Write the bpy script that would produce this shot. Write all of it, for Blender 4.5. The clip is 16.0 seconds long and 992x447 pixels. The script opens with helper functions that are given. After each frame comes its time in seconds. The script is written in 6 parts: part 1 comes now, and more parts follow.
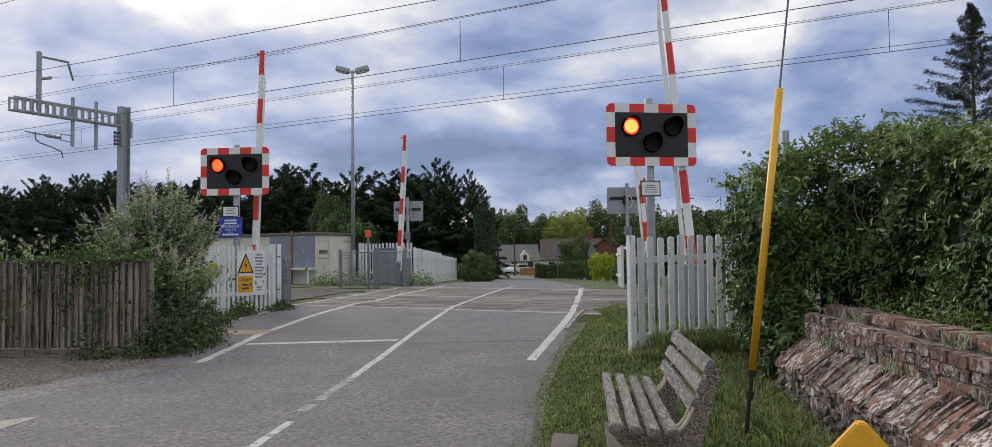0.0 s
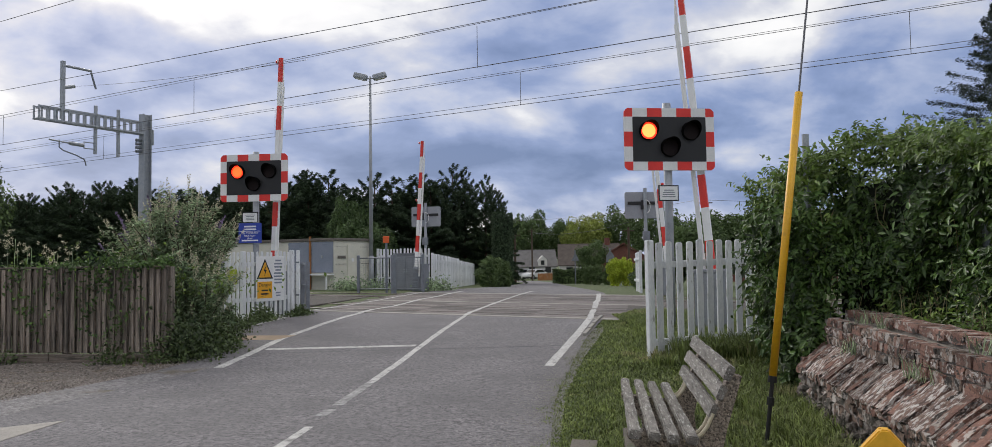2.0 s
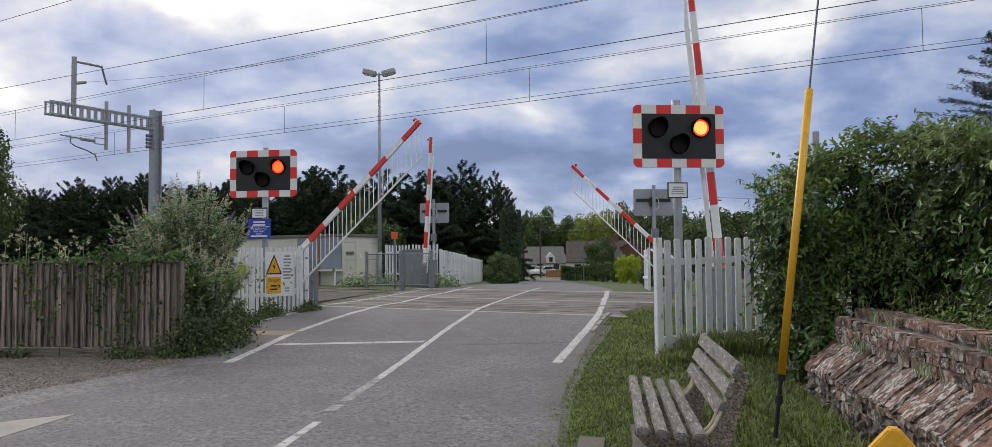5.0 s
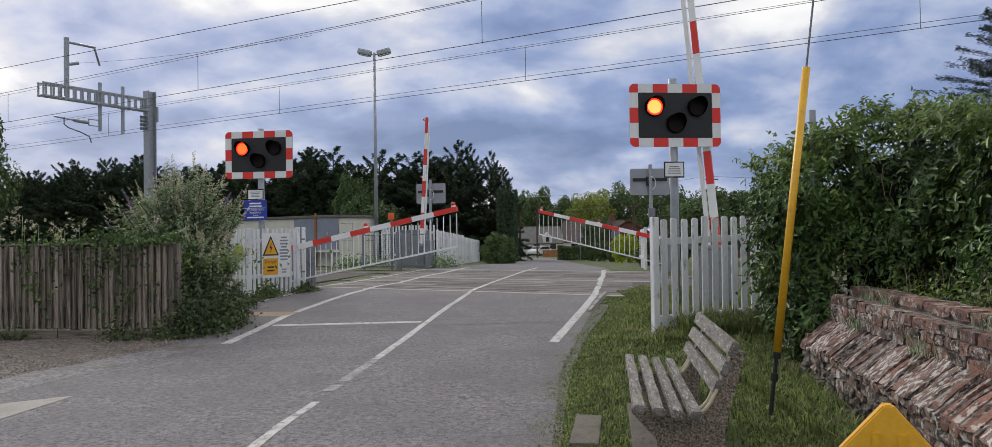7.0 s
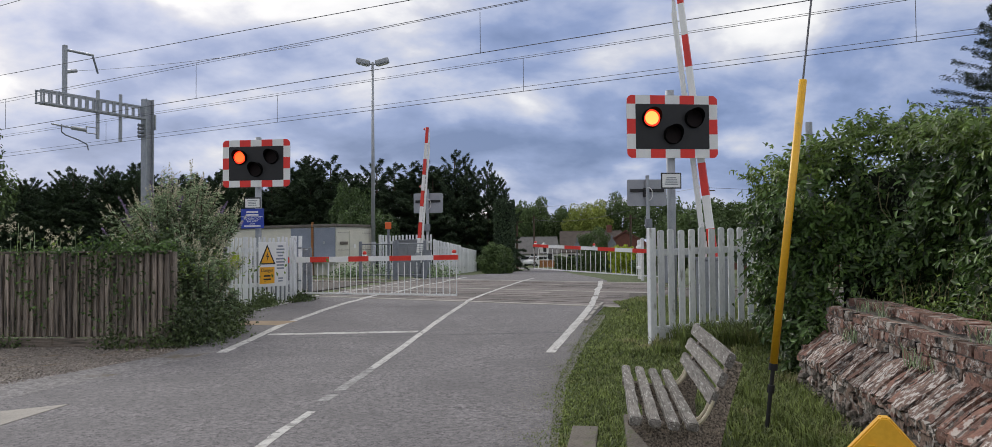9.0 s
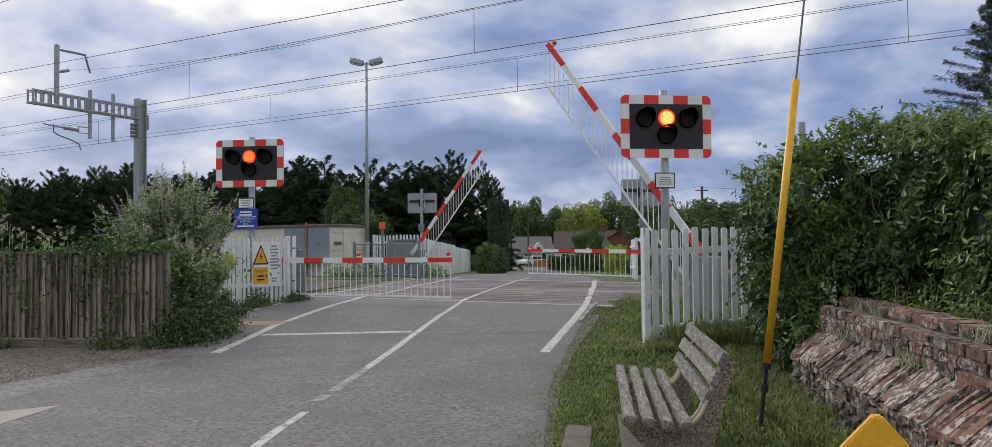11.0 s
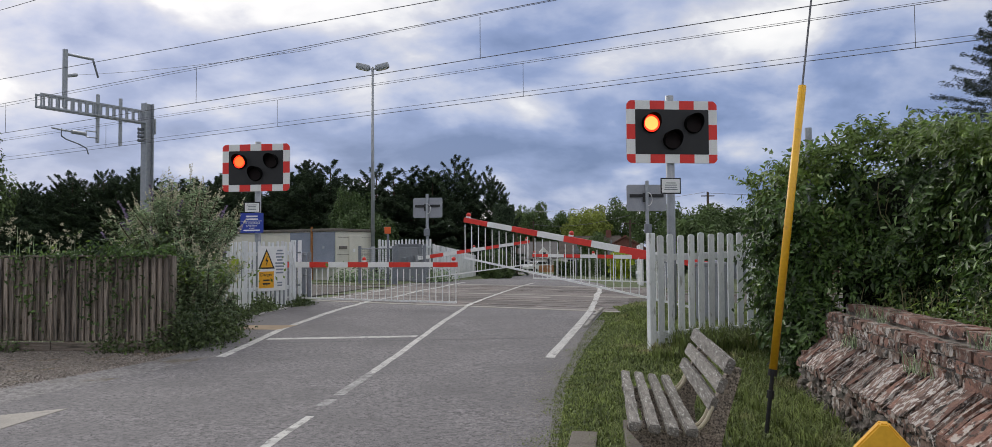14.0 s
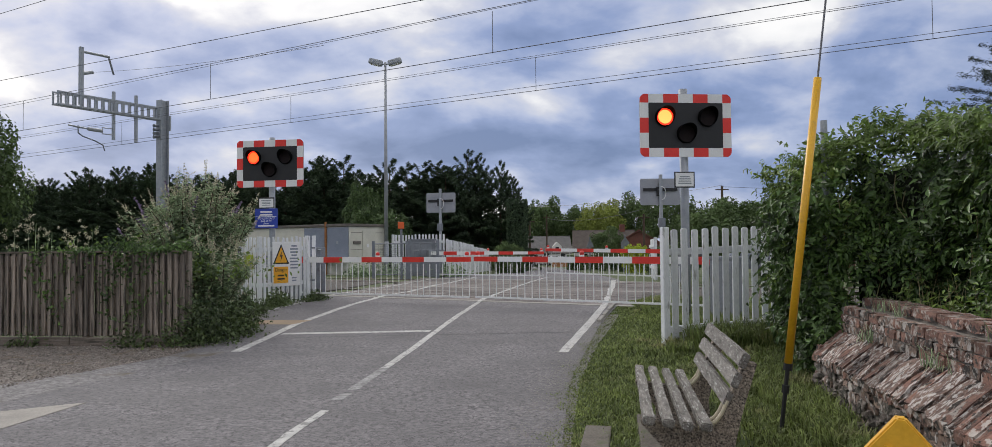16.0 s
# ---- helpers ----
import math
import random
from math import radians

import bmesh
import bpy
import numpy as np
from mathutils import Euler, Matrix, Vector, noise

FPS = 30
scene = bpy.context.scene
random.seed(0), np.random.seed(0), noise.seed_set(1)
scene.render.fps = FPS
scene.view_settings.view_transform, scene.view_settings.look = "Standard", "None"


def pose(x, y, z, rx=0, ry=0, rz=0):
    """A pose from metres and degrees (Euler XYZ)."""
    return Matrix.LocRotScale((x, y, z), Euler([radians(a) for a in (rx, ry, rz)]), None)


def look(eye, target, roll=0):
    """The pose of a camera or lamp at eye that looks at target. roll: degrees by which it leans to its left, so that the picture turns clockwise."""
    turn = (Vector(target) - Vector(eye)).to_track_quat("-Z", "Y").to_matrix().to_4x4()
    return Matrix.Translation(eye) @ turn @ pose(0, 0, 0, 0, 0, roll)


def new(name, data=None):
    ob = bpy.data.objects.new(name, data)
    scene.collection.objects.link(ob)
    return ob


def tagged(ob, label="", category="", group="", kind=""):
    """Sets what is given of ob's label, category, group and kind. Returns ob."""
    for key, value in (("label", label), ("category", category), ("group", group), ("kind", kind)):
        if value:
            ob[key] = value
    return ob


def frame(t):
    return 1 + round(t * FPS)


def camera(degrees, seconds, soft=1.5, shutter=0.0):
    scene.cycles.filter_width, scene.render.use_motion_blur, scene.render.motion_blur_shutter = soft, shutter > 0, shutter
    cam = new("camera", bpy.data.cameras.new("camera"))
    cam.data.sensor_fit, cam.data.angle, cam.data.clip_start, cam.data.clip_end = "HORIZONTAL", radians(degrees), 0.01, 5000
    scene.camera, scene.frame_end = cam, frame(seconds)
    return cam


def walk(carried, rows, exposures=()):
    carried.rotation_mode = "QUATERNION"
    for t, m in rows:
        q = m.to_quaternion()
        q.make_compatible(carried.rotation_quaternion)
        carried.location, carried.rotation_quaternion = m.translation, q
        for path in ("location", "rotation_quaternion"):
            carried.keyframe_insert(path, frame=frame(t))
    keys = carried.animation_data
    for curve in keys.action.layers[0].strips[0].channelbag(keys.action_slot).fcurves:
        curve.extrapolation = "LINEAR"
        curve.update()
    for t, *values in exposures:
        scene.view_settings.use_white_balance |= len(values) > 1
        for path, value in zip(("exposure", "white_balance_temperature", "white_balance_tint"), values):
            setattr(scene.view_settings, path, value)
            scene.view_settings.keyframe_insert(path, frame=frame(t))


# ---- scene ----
# camera: held in the hand at one spot, it only turns
EYE_Z = 1.42
cam = camera(67.0, 16.0, soft=.75)
TURNS = [(0, -0.01, 2.30, 0.68), (0.5, 0.14, 2.32, 0.91), (1, 0.50, 2.37, 0.74), (1.5, 1.18, 2.72, 0.81), (2, 1.33, 2.72, 0.81),
         (2.5, 1.63, 2.39, 0.51), (3, 1.67, 2.63, 0.69), (3.5, 1.68, 2.63, 0.52), (6, 2.05, 1.87, 0.64), (6.5, 1.78, 1.08, 0.87),
         (7, 1.71, 0.95, 0.84), (7.5, 2.00, 1.16, 0.37), (8, 1.91, 1.27, 0.38), (8.5, 1.95, 1.47, 0.69), (9, 1.48, 1.71, 0.52),
         (9.5, 1.44, 1.68, 0.28), (12, 0.77, 1.75, 0.71), (12.5, 0.79, 1.83, 0.60), (13, 0.84, 1.91, 0.62), (13.5, 1.02, 2.02, 0.53),
         (14, 1.44, 2.08, 0.40), (14.5, 2.22, 2.14, 0.23), (15, 2.41, 2.21, 0.26), (15.5, 2.31, 1.99, 0.01), (16, 2.45, 1.68, 0.58)]
walk(cam, [(t, pose(0, 0, EYE_Z, 90 + p, r, y)) for t, y, p, r in TURNS])

# ---- world, sun, exposure ----
scene.view_settings.exposure = 0.0
world = bpy.data.worlds.new("overcast_sky")
scene.world = world
world.use_nodes = True


def build_sky():
    nt = world.node_tree
    nt.nodes.clear()
    N = nt.nodes.new
    L = nt.links.new
    out, bg = N("ShaderNodeOutputWorld"), N("ShaderNodeBackground")
    sky = N("ShaderNodeTexSky")
    sky.sky_type = "NISHITA"
    sky.sun_disc = False
    sky.sun_elevation, sky.sun_rotation = radians(32), radians(-35)
    sky.air_density, sky.dust_density = 1.0, 1.5
    dim = N("ShaderNodeMix")
    dim.data_type, dim.blend_type = "RGBA", "MULTIPLY"
    dim.inputs["Factor"].default_value = 1
    dim.inputs["B"].default_value = (SKY_GAIN, SKY_GAIN, SKY_GAIN * 1.05, 1)
    L(sky.outputs[0], dim.inputs["A"])
    geo = N("ShaderNodeTexCoord")
    sep = N("ShaderNodeSeparateXYZ")
    L(geo.outputs["Generated"], sep.inputs[0])
    # the cloud deck: directions thrown on a level sheet overhead
    zz = N("ShaderNodeMath")
    zz.operation = "ADD"
    zz.inputs[1].default_value = 0.42
    zm = N("ShaderNodeMath")
    zm.operation = "MAXIMUM"
    zm.inputs[1].default_value = 0.0
    L(sep.outputs["Z"], zm.inputs[0])
    L(zm.outputs[0], zz.inputs[0])
    comb = N("ShaderNodeCombineXYZ")
    for k in ("X", "Y"):
        dv = N("ShaderNodeMath")
        dv.operation = "DIVIDE"
        L(sep.outputs[k], dv.inputs[0])
        L(zz.outputs[0], dv.inputs[1])
        L(dv.outputs[0], comb.inputs[k])
    mp = N("ShaderNodeMapping")
    mp.inputs["Rotation"].default_value = (0, 0, radians(24))
    mp.inputs["Scale"].default_value = (1.0, 1.15, 1)
    mp.inputs["Location"].default_value = (3.3, 1.2, 0)
    turn = N("ShaderNodeMapping")
    turn.inputs["Rotation"].default_value = (0, 0, radians(-16))
    L(comb.outputs[0], turn.inputs[0])
    L(turn.outputs[0], mp.inputs[0])
    n1 = N("ShaderNodeTexNoise")
    n1.inputs["Scale"].default_value, n1.inputs["Detail"].default_value = 2.7, 6
    n1.inputs["Roughness"].default_value, n1.inputs["Distortion"].default_value = 0.47, 0.25
    L(mp.outputs[0], n1.inputs["Vector"])
    # thin, bright cloud high up; heavy blue-grey cloud lower down; a pale strip at the skyline
    hgt = N("ShaderNodeValToRGB")
    e = hgt.color_ramp.elements
    e[0].position, e[0].color = 0.0, (0.60, 0.60, 0.60, 1)
    e[1].position, e[1].color = 0.5, (0.70, 0.70, 0.70, 1)
    for pos, v in ((0.045, 0.54), (0.075, 0.40), (0.15, 0.35), (0.21, 0.42), (0.27, 0.50), (0.33, 0.57)):
        el = e.new(pos)
        el.color = (v, v, v, 1)
    L(sep.outputs["Z"], hgt.inputs[0])
    ad = N("ShaderNodeMath")
    ad.operation = "ADD"
    amp = N("ShaderNodeMath")
    amp.operation = "MULTIPLY_ADD"
    amp.inputs[1].default_value, amp.inputs[2].default_value = 1.32, -0.33
    L(n1.outputs["Fac"], amp.inputs[0])
    n2 = N("ShaderNodeTexNoise")
    n2.inputs["Scale"].default_value, n2.inputs["Detail"].default_value = 6.5, 6
    n2.inputs["Roughness"].default_value, n2.inputs["Distortion"].default_value = 0.55, 0.2
    L(mp.outputs[0], n2.inputs["Vector"])
    puff = N("ShaderNodeMath")
    puff.operation = "MULTIPLY_ADD"
    puff.inputs[1].default_value = 0.36
    L(n2.outputs["Fac"], puff.inputs[0])
    L(amp.outputs[0], puff.inputs[2])
    # the veiled sun thins the cloud towards its side
    toward, lift = N("ShaderNodeVectorMath"), N("ShaderNodeMapRange")
    toward.operation = "DOT_PRODUCT"
    toward.inputs[1].default_value = Vector((-35, 50, 38)).normalized()
    L(geo.outputs["Generated"], toward.inputs[0])
    lift.inputs["From Min"].default_value, lift.inputs["From Max"].default_value = 0.70, 1.0
    lift.inputs["To Min"].default_value, lift.inputs["To Max"].default_value = -0.02, 0.13
    L(toward.outputs["Value"], lift.inputs["Value"])
    sunward = N("ShaderNodeMath")
    sunward.operation = "ADD"
    L(puff.outputs[0], sunward.inputs[0])
    L(lift.outputs[0], sunward.inputs[1])
    # brightened again away from the sun, unseen sky included, which adds fill light
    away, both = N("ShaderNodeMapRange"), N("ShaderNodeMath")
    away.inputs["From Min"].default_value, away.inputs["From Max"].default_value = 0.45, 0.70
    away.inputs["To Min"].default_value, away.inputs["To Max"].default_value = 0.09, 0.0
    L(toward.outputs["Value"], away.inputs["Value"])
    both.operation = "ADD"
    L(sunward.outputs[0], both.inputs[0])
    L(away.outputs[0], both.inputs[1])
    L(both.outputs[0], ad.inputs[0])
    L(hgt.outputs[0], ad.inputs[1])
    sb = N("ShaderNodeMath")
    sb.operation = "SUBTRACT"
    sb.inputs[1].default_value = 0.5
    L(ad.outputs[0], sb.inputs[0])
    ramp = N("ShaderNodeValToRGB")
    e = ramp.color_ramp.elements
    e[0].position, e[0].color = 0.26, (0.14, 0.205, 0.385, 1)
    e[1].position, e[1].color = 0.80, (1.0, 0.985, 0.97, 1)
    for pos, c in ((0.42, (0.25, 0.325, 0.545)), (0.53, (0.43, 0.488, 0.67)), (0.63, (0.63, 0.645, 0.725)), (0.71, (0.89, 0.885, 0.89))):
        el = e.new(pos)
        el.color = (*c, 1)
    L(sb.outputs[0], ramp.inputs[0])
    mix = N("ShaderNodeMix")
    mix.data_type = "RGBA"
    mix.inputs["Factor"].default_value = 0.90
    L(dim.outputs["Result"], mix.inputs["A"])
    L(ramp.outputs[0], mix.inputs["B"])
    L(mix.outputs["Result"], bg.inputs["Color"])
    bg.inputs["Strength"].default_value = SKY_STRENGTH
    L(bg.outputs[0], out.inputs[0])


SKY_GAIN, SKY_STRENGTH = 0.1, 1.06
build_sky()
sun = new("sun", bpy.data.lights.new("sun", "SUN"))
sun.data.energy, sun.data.angle, sun.data.color = 1.45, radians(22), (1.0, 0.96, 0.91)
sun.matrix_basis = look((-35, 50, 38), (0, 0, 0))

# ---- plan: the railway runs along U, the road crosses it along N ----
U, NN = (0.877, -0.480), (0.480, 0.877)
SKEW = -28.7


def un(u, d):
    """World x, y of a place u metres along the railway and d metres across it, from below the camera."""
    return U[0] * u + NN[0] * d, U[1] * u + NN[1] * d


D_KEYS = [-5000, 5.5, 8, 11, 12.5, 22, 24, 30, 90, 200, 5000]
Z_KEYS = [0, 0, .06, .18, .21, .29, .27, .1, -1.5, -2.5, -2.5]


def zg(x, y):
    return float(np.interp(NN[0] * x + NN[1] * y, D_KEYS, Z_KEYS))


# ---- materials ----
def mat(name, a, b=None, rough=0.7, scale=8, fine=120, bump=0.15, metal=0, spot=None, spot_at=0.62, spot_scale=3, spot_world=False, stretch=(1, 1, 1), per=0.0, spec=0.5, coat=0.0, trans=0.0, bump_dist=0.01, spot_soft=.055, pits=None, pits_at=.58, pits_scale=14):
    """A two-scale noise material in real-world size: a and b are its light and dark base colours, spot a stain or wear colour."""
    m = bpy.data.materials.new(name)
    m.use_nodes = True
    nt = m.node_tree
    N, L = nt.nodes.new, nt.links.new
    p = nt.nodes["Principled BSDF"]
    b = b or tuple(c * 0.72 for c in a)
    tc = N("ShaderNodeTexCoord")
    mp = N("ShaderNodeMapping")
    mp.inputs["Scale"].default_value = stretch
    L(tc.outputs["Object"], mp.inputs[0])
    if per > 0:
        # pieces that share a mesh still get a grain of their own
        own, far_off = N("ShaderNodeObjectInfo"), N("ShaderNodeMath")
        far_off.operation = "MULTIPLY"
        far_off.inputs[1].default_value = 37.0
        L(own.outputs["Random"], far_off.inputs[0])
        L(far_off.outputs[0], mp.inputs["Location"])
    big, small = N("ShaderNodeTexNoise"), N("ShaderNodeTexNoise")
    big.inputs["Scale"].default_value, big.inputs["Detail"].default_value = scale, 5
    small.inputs["Scale"].default_value, small.inputs["Detail"].default_value = fine, 3
    L(mp.outputs[0], big.inputs["Vector"])
    L(mp.outputs[0], small.inputs["Vector"])
    av = N("ShaderNodeMath")
    av.operation = "MULTIPLY_ADD"
    av.inputs[1].default_value, av.inputs[2].default_value = 0.5, 0.0
    L(small.outputs["Fac"], av.inputs[0])
    ad = N("ShaderNodeMath")
    ad.operation = "MULTIPLY_ADD"
    ad.inputs[1].default_value = 0.5
    L(big.outputs["Fac"], ad.inputs[0])
    L(av.outputs[0], ad.inputs[2])
    rp = N("ShaderNodeValToRGB")
    rp.color_ramp.elements[0].position, rp.color_ramp.elements[0].color = 0.36, (*b, 1)
    rp.color_ramp.elements[1].position, rp.color_ramp.elements[1].color = 0.64, (*a, 1)
    L(ad.outputs[0], rp.inputs[0])
    col = rp.outputs[0]
    if spot:
        sp = N("ShaderNodeTexNoise")
        sp.inputs["Scale"].default_value, sp.inputs["Detail"].default_value = spot_scale, 8
        sp.inputs["Roughness"].default_value = 0.65
        if spot_world:
            place = N("ShaderNodeNewGeometry")
            L(place.outputs["Position"], sp.inputs["Vector"])
        else:
            L(mp.outputs[0], sp.inputs["Vector"])
        sr = N("ShaderNodeValToRGB")
        sr.color_ramp.elements[0].position, sr.color_ramp.elements[0].color = spot_at - spot_soft, (0, 0, 0, 1)
        sr.color_ramp.elements[1].position, sr.color_ramp.elements[1].color = spot_at + spot_soft, (1, 1, 1, 1)
        L(sp.outputs["Fac"], sr.inputs[0])
        mx = N("ShaderNodeMix")
        mx.data_type = "RGBA"
        L(sr.outputs[0], mx.inputs["Factor"])
        L(col, mx.inputs["A"])
        mx.inputs["B"].default_value = (*spot, 1)
        col = mx.outputs["Result"]
    if pits:
        # sharp dark pits, cracks and lost flakes
        pn, pr, pm = N("ShaderNodeTexNoise"), N("ShaderNodeValToRGB"), N("ShaderNodeMix")
        pn.inputs["Scale"].default_value, pn.inputs["Detail"].default_value, pn.inputs["Roughness"].default_value = pits_scale, 7, .7
        L(mp.outputs[0], pn.inputs["Vector"])
        pr.color_ramp.elements[0].position, pr.color_ramp.elements[0].color = pits_at - .02, (0, 0, 0, 1)
        pr.color_ramp.elements[1].position, pr.color_ramp.elements[1].color = pits_at + .02, (1, 1, 1, 1)
        L(pn.outputs["Fac"], pr.inputs[0])
        pm.data_type = "RGBA"
        L(pr.outputs[0], pm.inputs["Factor"])
        L(col, pm.inputs["A"])
        pm.inputs["B"].default_value = (*pits, 1)
        col = pm.outputs["Result"]
    if per:
        hs = N("ShaderNodeHueSaturation")
        oi = N("ShaderNodeObjectInfo") if per > 0 else N("ShaderNodeNewGeometry")
        mr = N("ShaderNodeMapRange")
        mr.inputs["To Min"].default_value, mr.inputs["To Max"].default_value = 1 - abs(per), 1 + abs(per)
        L(oi.outputs["Random" if per > 0 else "Random Per Island"], mr.inputs["Value"])
        L(mr.outputs[0], hs.inputs["Value"])
        L(col, hs.inputs["Color"])
        col = hs.outputs[0]
    L(col, p.inputs["Base Color"])
    p.inputs["Roughness"].default_value, p.inputs["Metallic"].default_value = rough, metal
    p.inputs["Specular IOR Level"].default_value = spec
    p.inputs["Coat Weight"].default_value = coat
    if bump:
        bp = N("ShaderNodeBump")
        bp.inputs["Strength"].default_value, bp.inputs["Distance"].default_value = bump, bump_dist
        L(ad.outputs[0], bp.inputs["Height"])
        L(bp.outputs[0], p.inputs["Normal"])
    if trans:
        tr, sh = N("ShaderNodeBsdfTranslucent"), N("ShaderNodeMixShader")
        sh.inputs[0].default_value = trans
        L(col, tr.inputs["Color"])
        L(p.outputs[0], sh.inputs[1])
        L(tr.outputs[0], sh.inputs[2])
        L(sh.outputs[0], nt.nodes["Material Output"].inputs["Surface"])
    return m


def glow(name, c, strength):
    m = bpy.data.materials.new(name)
    m.use_nodes = True
    p = m.node_tree.nodes["Principled BSDF"]
    p.inputs["Base Color"].default_value = (*c, 1)
    p.inputs["Emission Color"].default_value = (*c, 1)
    p.inputs["Emission Strength"].default_value = strength
    return m


M_ASPHALT = mat("asphalt", (.278, .262, .270), (.052, .050, .055), .90, 24, 74, 1.0, pits=(.055, .053, .056), pits_at=.585, pits_scale=34, spot=(.118, .112, .117), spot_at=.56, spot_scale=.9, spot_soft=.16, bump_dist=.008)
M_ASPHALT_OLD = mat("old_asphalt_edge", (.315, .298, .298), (.085, .082, .084), .95, 20, 60, 1.0, pits=(.08, .076, .074), pits_at=.59, pits_scale=30, spot=(.13, .11, .085), spot_at=.6, spot_scale=1.5, bump_dist=.01)
M_GRAVEL = mat("gravel_drive", (.30, .262, .230), (.050, .042, .036), .95, 16, 45, 1.0, pits=(.04, .034, .028), pits_at=.58, pits_scale=26, spot=(.16, .11, .06), spot_at=.62, spot_scale=1.6, bump_dist=.02)
M_PEBBLE = mat("pebbles", (.30, .265, .235), (.12, .10, .085), .9, 8, 60, .3, per=-.5)
M_EARTH = mat("meadow_ground", (.10, .13, .045), (.05, .065, .022), .95, 2, 60, .8, spot=(.12, .10, .06), spot_at=.66, bump_dist=.03)
M_BALLAST = mat("ballast", (.13, .115, .10), (.035, .030, .028), .95, 14, 45, 1.0, bump_dist=.04)
M_DECK_DARK = mat("crossing_rail_rubber", (.045, .042, .04), (.02, .019, .019), .8, 6, 40, .4)
M_DECK = mat("crossing_rubber", (.185, .16, .15), (.07, .06, .056), .85, 6, 40, .6, spot=(.23, .205, .19), spot_at=.60, spot_scale=1.6, stretch=(.25, 3, 1), per=.35)
M_RAIL = mat("rail_steel", (.30, .27, .25), (.12, .08, .06), .45, 4, 60, .2, metal=.8)
M_PAINT = mat("road_paint", (.58, .57, .55), (.36, .355, .345), .85, 6, 70, .4, spot=(.21, .205, .20), spot_at=.585, spot_scale=11, spot_soft=.04, pits=(.13, .128, .128), pits_at=.60, pits_scale=30)
M_PAINT_OLD = mat("worn_road_paint", (.38, .375, .37), (.17, .17, .17), .9, 9, 45, .4, spot=(.17, .165, .165), spot_at=.55, spot_scale=11)
M_KERB = mat("concrete_kerb", (.36, .34, .31), (.22, .21, .19), .9, 5, 80, .4)
M_SLAB = mat("concrete_slab", (.37, .345, .31), (.23, .215, .195), .9, 3, 70, .3, spot=(.2, .19, .18), spot_at=.68)
M_PAD = mat("mossy_concrete", (.20, .178, .15), (.085, .075, .062), .95, 5, 60, .5, spot=(.10, .11, .06), spot_at=.6, spot_scale=5)
M_TACTILE = mat("buff_paving", (.34, .25, .16), (.24, .18, .12), .9, 5, 60, .3)
M_WHITE = mat("white_paint", (.76, .77, .78), (.58, .60, .62), .6, 3, 40, .2, spot=(.36, .36, .34), spot_at=.63, spot_scale=9, per=.10, spot_soft=.04, stretch=(2, 2, .5))
M_BOOM_W = mat("boom_white", (.87, .87, .86), (.78, .78, .77), .35, 3, 50, .05)
M_BOOM_R = mat("boom_red", (.78, .050, .030), (.62, .032, .022), .35, 3, 50, .05)
M_RED = mat("sign_red", (.80, .040, .028), (.68, .028, .020), .4, 4, 60, .03)
M_SIGNWHITE = mat("sign_white", (.80, .80, .80), (.70, .70, .70), .4, 4, 60, .03)
M_BLACK = mat("matt_black", (.016, .016, .018), (.010, .010, .012), .55, 6, 60, .06)
M_VISOR = mat("visor_black", (.006, .006, .006), (.004, .004, .004), .95, 6, 60, 0, spec=.02)
M_LENS_OFF = mat("dark_lens", (.012, .005, .005), (.008, .004, .004), .6, 6, 60, .02, spec=.2)
M_GALV = mat("galvanised_steel", (.39, .41, .44), (.28, .30, .33), .5, 7, 60, .08, metal=.25)
M_GALV_DARK = mat("weathered_steel", (.25, .27, .30), (.16, .17, .19), .55, 7, 60, .1, metal=.5)
M_ALU = mat("grey_sign_back", (.36, .37, .40), (.29, .30, .33), .5, 3, 40, .05, metal=.35)
M_BLUE = mat("sign_blue", (.02, .05, .36), (.015, .04, .30), .4, 4, 60, .02)
M_YELLOW = mat("sign_yellow", (.80, .40, .012), (.70, .33, .01), .45, 4, 60, .03)
M_YPOLE = mat("yellow_plastic_tube", (.78, .43, .02), (.66, .34, .015), .4, 6, 60, .06, spot=(.45, .26, .05), spot_at=.7, spot_scale=8)
M_YBIN = mat("yellow_plastic_panel", (.80, .43, .03), (.70, .36, .02), .45, 5, 70, .1)
M_WOOD_GREY = mat("weathered_fence_boards", (.42, .355, .295), (.12, .097, .077), .9, 3, 40, .8, stretch=(14, 14, 1), spot=(.05, .045, .035), spot_at=.57, spot_scale=1.2, per=.42)
M_RAIL_WOOD = mat("weathered_fence_rail", (.27, .225, .185), (.075, .060, .048), .9, 3, 40, .8, stretch=(1, 14, 14), spot=(.05, .045, .035), spot_at=.57, spot_scale=1.2)
M_BENCH = mat("lichened_bench_timber", (.29, .27, .245), (.075, .067, .060), .9, 6, 50, .8, stretch=(6, 1, 6), spot=(.44, .435, .405), spot_at=.59, spot_scale=11, spot_soft=.03, per=.12)
M_AGG = mat("pebble_concrete", (.40, .335, .27), (.050, .041, .034), .9, 85, 70, 1.0, pits=(.035, .03, .026), pits_at=.58, pits_scale=95, bump_dist=.012)
M_CREAM = mat("cream_edge", (.58, .52, .38), (.42, .38, .27), .7, 6, 60, .1)
M_BRICK = mat("red_brick", (.235, .122, .090), (.10, .056, .045), .9, 12, 60, .9, spot=(.33, .29, .26), spot_at=.55, spot_scale=12, spot_world=True, per=.38, spot_soft=.02, pits=(.035, .030, .026), pits_at=.57)
M_BRICK_PALE = mat("flaking_brick", (.29, .20, .155), (.075, .055, .045), .92, 11, 50, 1.0, spot=(.36, .335, .31), spot_at=.54, spot_scale=13, spot_world=True, per=.38, spot_soft=.02, pits=(.035, .030, .026), pits_at=.545)
